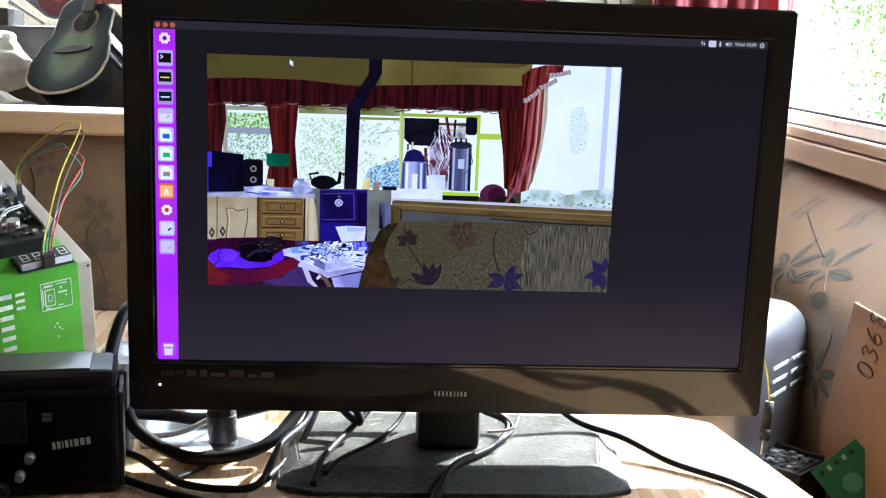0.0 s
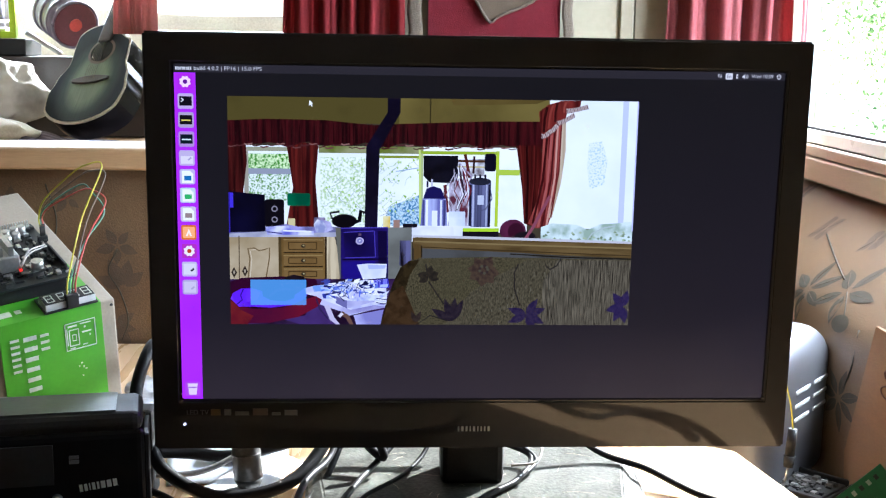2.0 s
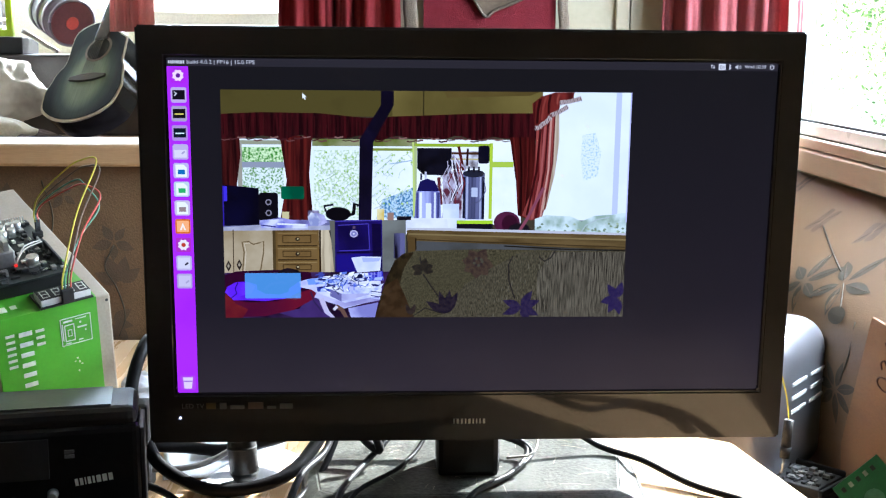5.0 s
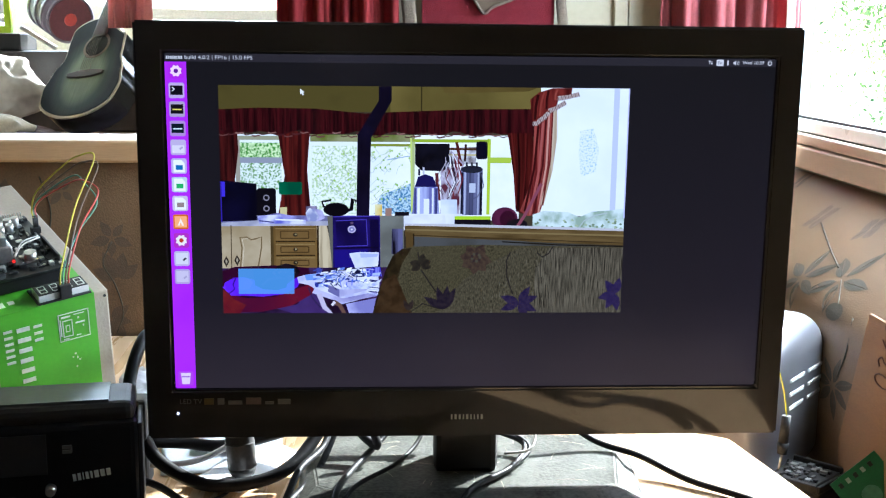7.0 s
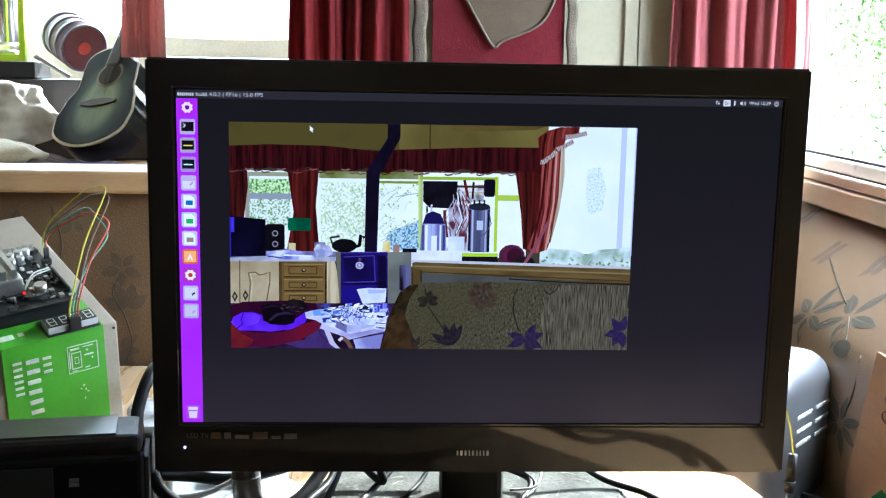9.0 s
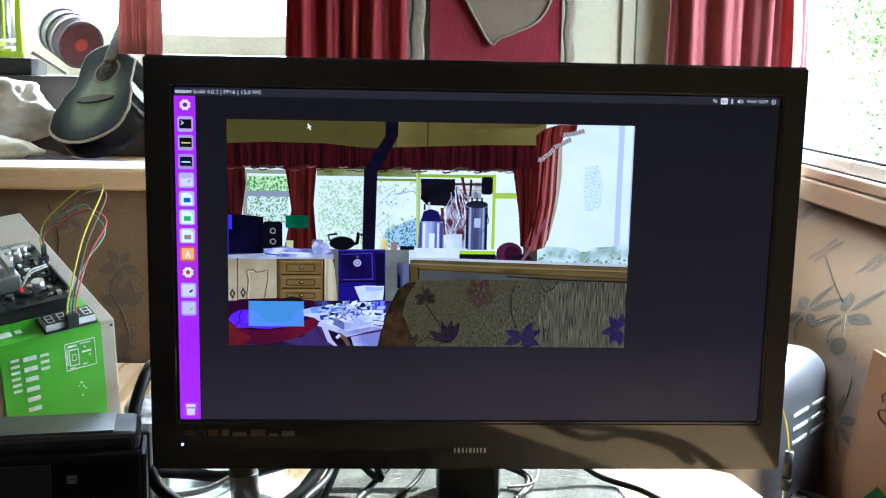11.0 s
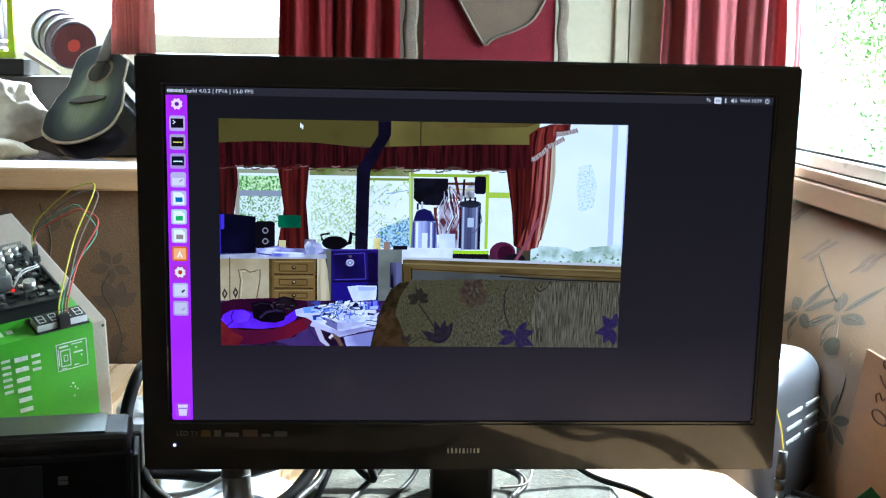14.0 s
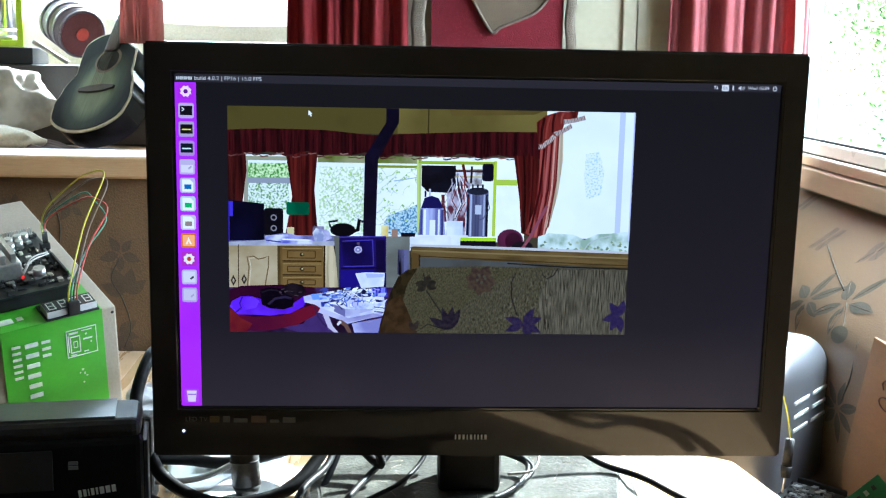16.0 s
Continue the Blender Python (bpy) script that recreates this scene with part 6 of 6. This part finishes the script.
def leaning(pts, x0, thick):
    """An upright sheet over y, z, leaning back on the sofa."""
    bm = prism([(y, z) for y, z in pts], 0.0, thick, 0.0008)
    for v in bm.verts:
        y, z, d = v.co
        v.co = (x0 + d + 0.03 * (z - SZ), y, z)
    bmesh.ops.recalc_face_normals(bm, faces=bm.faces[:])
    return bm


part("flap", leaning([(0.148, 0.905), (0.196, 0.752), (0.18, SZ + 0.001), (-0.06, SZ + 0.001), (-0.06, 0.905)], 0.417, 0.004), M["cardboard"], cd)
part("lower_flap", prism([(0.355, 0.098), (0.408, 0.052), (0.38, -0.03), (0.31, 0.02)], SZ + 0.018, SZ + 0.022, 0.001), M["card"], cd, "pale cut edge of the lower flap")
FIGURES = ([(0.5 + 0.5 * math.cos(a), 0.5 + 0.5 * math.sin(a)) for a in [i * 0.785 for i in range(9)]],
           [(0.1, 0.9), (0.55, 1.0), (0.9, 0.78), (0.5, 0.55), (0.95, 0.3), (0.6, 0.0), (0.05, 0.1)],
           [(0.85, 1.0), (0.3, 0.7), (0.05, 0.3), (0.4, 0.0), (0.85, 0.2), (0.7, 0.45), (0.15, 0.35)],
           [(0.85, 0.9), (0.45, 1.0), (0.15, 0.8), (0.8, 0.3), (0.55, 0.0), (0.15, 0.2), (0.85, 0.9)])
for i, fig in enumerate(FIGURES):
    pts = []
    for r, u in fig:
        y, z = 0.100 - 0.005 * i + 0.036 * (u - 0.5), 0.846 + 0.0185 * i + 0.013 * (r - 0.5)
        pts.append((0.4165 + 0.03 * (z - SZ), y, z))
    part("marker_figure", tube(pts, 0.0009, 5, 5), M["blackink"], cd)
solid("card_offcut", prism([(0.44, -0.02), (0.53, 0.0), (0.52, 0.03), (0.43, 0.075)], SZ + 0.0015, SZ + 0.006, 0.001), M["cardboard"], "loose brown cardboard offcut", "cardboard", "", "", (0.48, 0.02, SZ))

set_out()
jk = thing("jack_lead", pose(0.36, 0.2, 0.75), "black audio plug hanging on a thin yellow wire", "cable")
part("wire", tube([(0.322, 0.115, 0.85), (0.3345, 0.135, 0.824), (0.3445, 0.152, 0.793)], 0.0009, 6), M["wire_y"], jk, "thin yellow wire")
part("plug", join(cylinder((0.3445, 0.152, 0.793), (0.3420, 0.150, 0.764), 0.0048, 0.0052, 14), cylinder((0.3420, 0.150, 0.764), (0.3410, 0.149, 0.752), 0.0062, 0.005, 14)), M["matt"], jk)
part("tip", cylinder((0.3410, 0.149, 0.752), (0.338, 0.147, 0.736), 0.0018, 0.0012, 10), M["tin"], jk)

# ---- cables, papers and plug under the screen ----
def cable(pts, r, label, mat="cable"):
    solid("cable", tube(pts, r, 10, 8), M[mat], label, "cable", "", "cables on the table", pts[0])


cable([(-0.31, 0.30, TZ + 0.01), (-0.318, 0.20, 0.86), (-0.312, 0.10, 0.892), (-0.319, 0.06, 0.855), (-0.303, 0.035, 0.82), (-0.283, 0.015, 0.796), (-0.236, 0.0, 0.779), (-0.178, 0.01, 0.784), (-0.145, 0.045, 0.806), (-0.12, 0.09, 0.85)], 0.0062, "thick black cable looping under the television")
cable([(-0.30, 0.06, 0.80), (-0.27, 0.07, 0.795), (-0.235, 0.07, 0.792), (-0.19, 0.075, 0.80), (-0.15, 0.085, 0.812), (-0.1, 0.1, 0.83)], 0.0058, "thick black cable behind the television's lower edge")
cable([(-0.305, 0.02, TZ + 0.012), (-0.28, 0.0, TZ + 0.01), (-0.255, -0.025, TZ + 0.006), (-0.235, -0.045, TZ + 0.005), (-0.20, -0.056, TZ + 0.005), (-0.17, -0.045, TZ + 0.006), (-0.155, 0.0, TZ + 0.026), (-0.135, 0.05, 0.80), (-0.125, 0.09, 0.83)], 0.0034, "thin dark cable lying on the table")
cable([(-0.31, 0.03, TZ + 0.02), (-0.26, 0.045, TZ + 0.018), (-0.225, 0.06, TZ + 0.03), (-0.21, 0.075, 0.81)], 0.0028, "grey lead running to the plug", "cable_grey")
cable([(-0.32, -0.012, TZ + 0.006), (-0.27, -0.05, TZ + 0.005), (-0.22, -0.08, TZ + 0.005), (-0.12, -0.13, TZ + 0.005), (0.0, -0.16, TZ + 0.005)], 0.0036, "dark cable across the front of the table")
cable([(0.03, 0.09, 0.80), (0.058, 0.07, 0.792), (0.04, 0.02, TZ + 0.02), (0.0, -0.03, TZ + 0.019), (-0.02, -0.075, TZ + 0.006), (-0.03, -0.13, TZ + 0.004), (0.02, -0.21, TZ + 0.004)], 0.0027, "grey-black lead over the stand foot")
cable([(0.045, 0.09, 0.80), (0.062, 0.06, 0.79), (0.03, 0.01, TZ + 0.018), (-0.002, -0.035, TZ + 0.018), (-0.02, -0.09, TZ + 0.005), (-0.05, -0.16, TZ + 0.004)], 0.0024, "second grey-black lead over the stand foot")
cable([(0.0, 0.10, 0.82), (0.05, 0.085, 0.84), (0.066, 0.06, 0.815), (0.06, 0.035, 0.80), (0.035, 0.03, 0.797)], 0.0013, "thin white lead hanging by the stand neck", "wire_w")
cable([(0.09, 0.10, 0.815), (0.13, 0.085, 0.79), (0.17, 0.06, TZ + 0.016), (0.21, 0.02, TZ + 0.006), (0.26, -0.03, TZ + 0.004), (0.275, -0.09, TZ + 0.004), (0.24, -0.19, TZ + 0.004), (0.12, -0.235, TZ + 0.004)], 0.0031, "black lead running over the bright table")
cable([(-0.09, 0.10, 0.83), (-0.105, 0.075, 0.81), (-0.085, 0.05, 0.798), (-0.092, 0.06, 0.82)], 0.0042, "short black lead behind the stand")
# next three are added: a darkening strip and two shadow streaks, shaped as leads
cable([(-0.17, 0.10, 0.812), (-0.135, 0.088, 0.806), (-0.10, 0.085, 0.801), (-0.06, 0.088, 0.804), (-0.02, 0.10, 0.812)], 0.0052, "added black lead that darkens the strip under the television's lower edge")
cable([(-0.06, 0.10, 0.82), (-0.078, 0.075, 0.80), (-0.095, 0.045, TZ + 0.024), (-0.108, 0.01, TZ + 0.0215), (-0.118, -0.03, TZ + 0.0205), (-0.122, -0.06, TZ + 0.012)], 0.0030, "slanting shadow streak on the stand foot, built as a black lead")
cable([(-0.03, 0.10, 0.82), (-0.045, 0.07, 0.797), (-0.058, 0.045, TZ + 0.023), (-0.072, 0.02, TZ + 0.021), (-0.10, -0.02, TZ + 0.0205), (-0.112, -0.05, TZ + 0.018)], 0.0022, "thin slanting shadow streak on the stand foot, built as a black lead")
cable([(-0.12, 0.10, 0.82), (-0.128, 0.07, 0.80), (-0.14, 0.04, TZ + 0.012), (-0.152, 0.01, TZ + 0.006), (-0.165, -0.03, TZ + 0.005)], 0.0034, "black lead dropping beside the stand foot")

cable([(-0.30, -0.27, TZ + 0.004), (-0.18, -0.30, TZ + 0.004), (-0.08, -0.235, TZ + 0.004), (0.0, -0.25, TZ + 0.004), (0.07, -0.30, TZ + 0.004), (0.16, -0.31, TZ + 0.004)], 0.0032, "black lead lying on the front of the table")
cable([(0.05, -0.31, TZ + 0.004), (0.10, -0.25, TZ + 0.004), (0.15, -0.19, TZ + 0.004), (0.20, -0.20, TZ + 0.004), (0.24, -0.16, TZ + 0.004), (0.25, -0.12, TZ + 0.004)], 0.0034, "black lead curling on the front of the table")
# two unseen shapes, added to darken what the bezel reflects
solid("unseen_dark_slab", box(-0.42, -0.125, -0.35, -0.215, TZ + 0.0075, TZ + 0.020, 0.003), M["matt"], "unseen flat black slab, there for the bezel's dark reflection", "case", "", "", (-0.2, -0.2, TZ))
solid("unseen_dark_wedge", prism([(-0.40, -0.095), (-0.09, -0.105), (-0.03, -0.122), (-0.09, -0.138), (-0.20, -0.15), (-0.40, -0.19)], TZ + 0.0075, TZ + 0.013, 0.003), M["matt"], "unseen slim black wedge, there for the bezel's dark reflection", "pouch", "", "", (-0.2, -0.12, TZ))
pl = thing("plug_adapter", pose(-0.21, 0.03, 0.77), "dark grey plug adapter hanging under the screen", "adapter")
part("body", join(cylinder((-0.214, 0.032, 0.836), (-0.2105, 0.030, 0.786), 0.0128, 0.0138, 24), cylinder((-0.2105, 0.030, 0.786), (-0.210, 0.0298, 0.778), 0.0138, 0.0105, 24)), M["grey"], pl)
for k in range(3):
    part("grip_ring", cylinder((-0.2137 + 0.0006 * k, 0.0319 - 0.0004 * k, 0.828 - 0.009 * k), (-0.2136 + 0.0006 * k, 0.0318 - 0.0004 * k, 0.826 - 0.009 * k), 0.0139, 0.0139, 24), M["grey"], pl)
part("end_cap", cylinder((-0.210, 0.0298, 0.778), (-0.2098, 0.0296, 0.772), 0.0085, 0.006, 20), M["chip"], pl, "black plug end")
part("lead", tube([(-0.21, 0.033, 0.774), (-0.212, 0.03, TZ + 0.01), (-0.222, 0.0, TZ + 0.004), (-0.245, -0.03, TZ + 0.004)], 0.0016, 6), M["cable"], pl)


def paper(x, y, w, d, turn, lift, label, bend=0.004):
    m = Matrix.Translation((x, y, TZ + lift)) @ Matrix.Rotation(radians(turn), 4, "Z")
    bm = sheet(lambda s, t: (w * (s - 0.5), d * (t - 0.5), 0.0012 + bend * math.sin(math.pi * s) * t), 12, 10, 0.0006)
    bm.transform(m)
    solid("leaflet", bm, M["paper"], label, "paper", "", "loose papers", (x, y, TZ))


paper(-0.263, 0.100, 0.072, 0.085, 10, 0.001, "white printed leaflet on the table", 0.003)
paper(-0.213, 0.060, 0.058, 0.115, -22, 0.0055, "pale blue-white printed leaflet under the cables", 0.006)
paper(-0.225, 0.125, 0.085, 0.045, 4, 0.008, "white printed leaflet behind the plug", 0.004)

# ---- what moves on the screen ----
ON = (0.1, 0.3, 0.9, 1.2, 1.4, 1.5, 1.7, 1.8, 1.9, 2.0, 2.1, 2.5, 2.6, 2.7, 3.0, 3.1, 3.2, 3.3, 3.5, 3.7, 3.8, 3.9, 4.0, 4.4, 4.6, 4.9, 5.0, 5.3, 5.7, 5.8, 6.1, 6.4, 6.5, 6.7, 6.8, 7.0, 7.2, 7.4, 7.6, 8.0, 8.1, 8.2, 8.3, 8.4, 8.5, 8.6, 8.7, 8.8,
      9.5, 9.6, 9.9, 10.2, 10.3, 10.7, 11.0, 11.3, 11.5, 11.8, 12.2, 12.4, 12.5, 12.6, 13.0, 13.2, 13.7, 14.3, 14.5, 14.6, 14.9, 15.2, 15.4, 15.5)
WIDE = (0.9, 1.7, 2.7, 3.0, 3.9, 4.0, 6.5, 7.0, 8.0, 8.4, 8.6, 11.5, 11.8, 12.4, 12.5, 12.6, 14.6)
SMALL = (1.2, 3.2, 6.8, 7.2, 8.2, 8.3, 13.2, 15.5)
HIDE = 0.0045


def motions():
    rows, lit = [], False
    for k in range(161):
        t = k / 10
        on = t in ON
        dx = (-14 if t in WIDE else (7 if t in SMALL else 0)) * PXM
        here = pose(dx, 0.0 if on else HIDE, 0)
        if k and on != lit:
            rows.append((t - 0.05, pose(rows[-1][1].translation.x, 0.0 if lit else HIDE, 0)))
        rows.append((t, here) if not k or on == lit else (t - 0.0166, here))
        if k and on != lit and k < 160:
            rows.append((t, here))
        lit = on
    walk(overlay, rows)
    walk(title, [(0.0, pose(0, HIDE, 0)), (0.45, pose(0, HIDE, 0)), (0.5, pose(0, 0, 0)), (16.0, pose(0, 0, 0))])
    walk(buttons, [(0.0, pose(0, 0, 0)), (0.4, pose(0, 0, 0)), (0.45, pose(0, HIDE, 0)), (16.0, pose(0, HIDE, 0))])


motions()
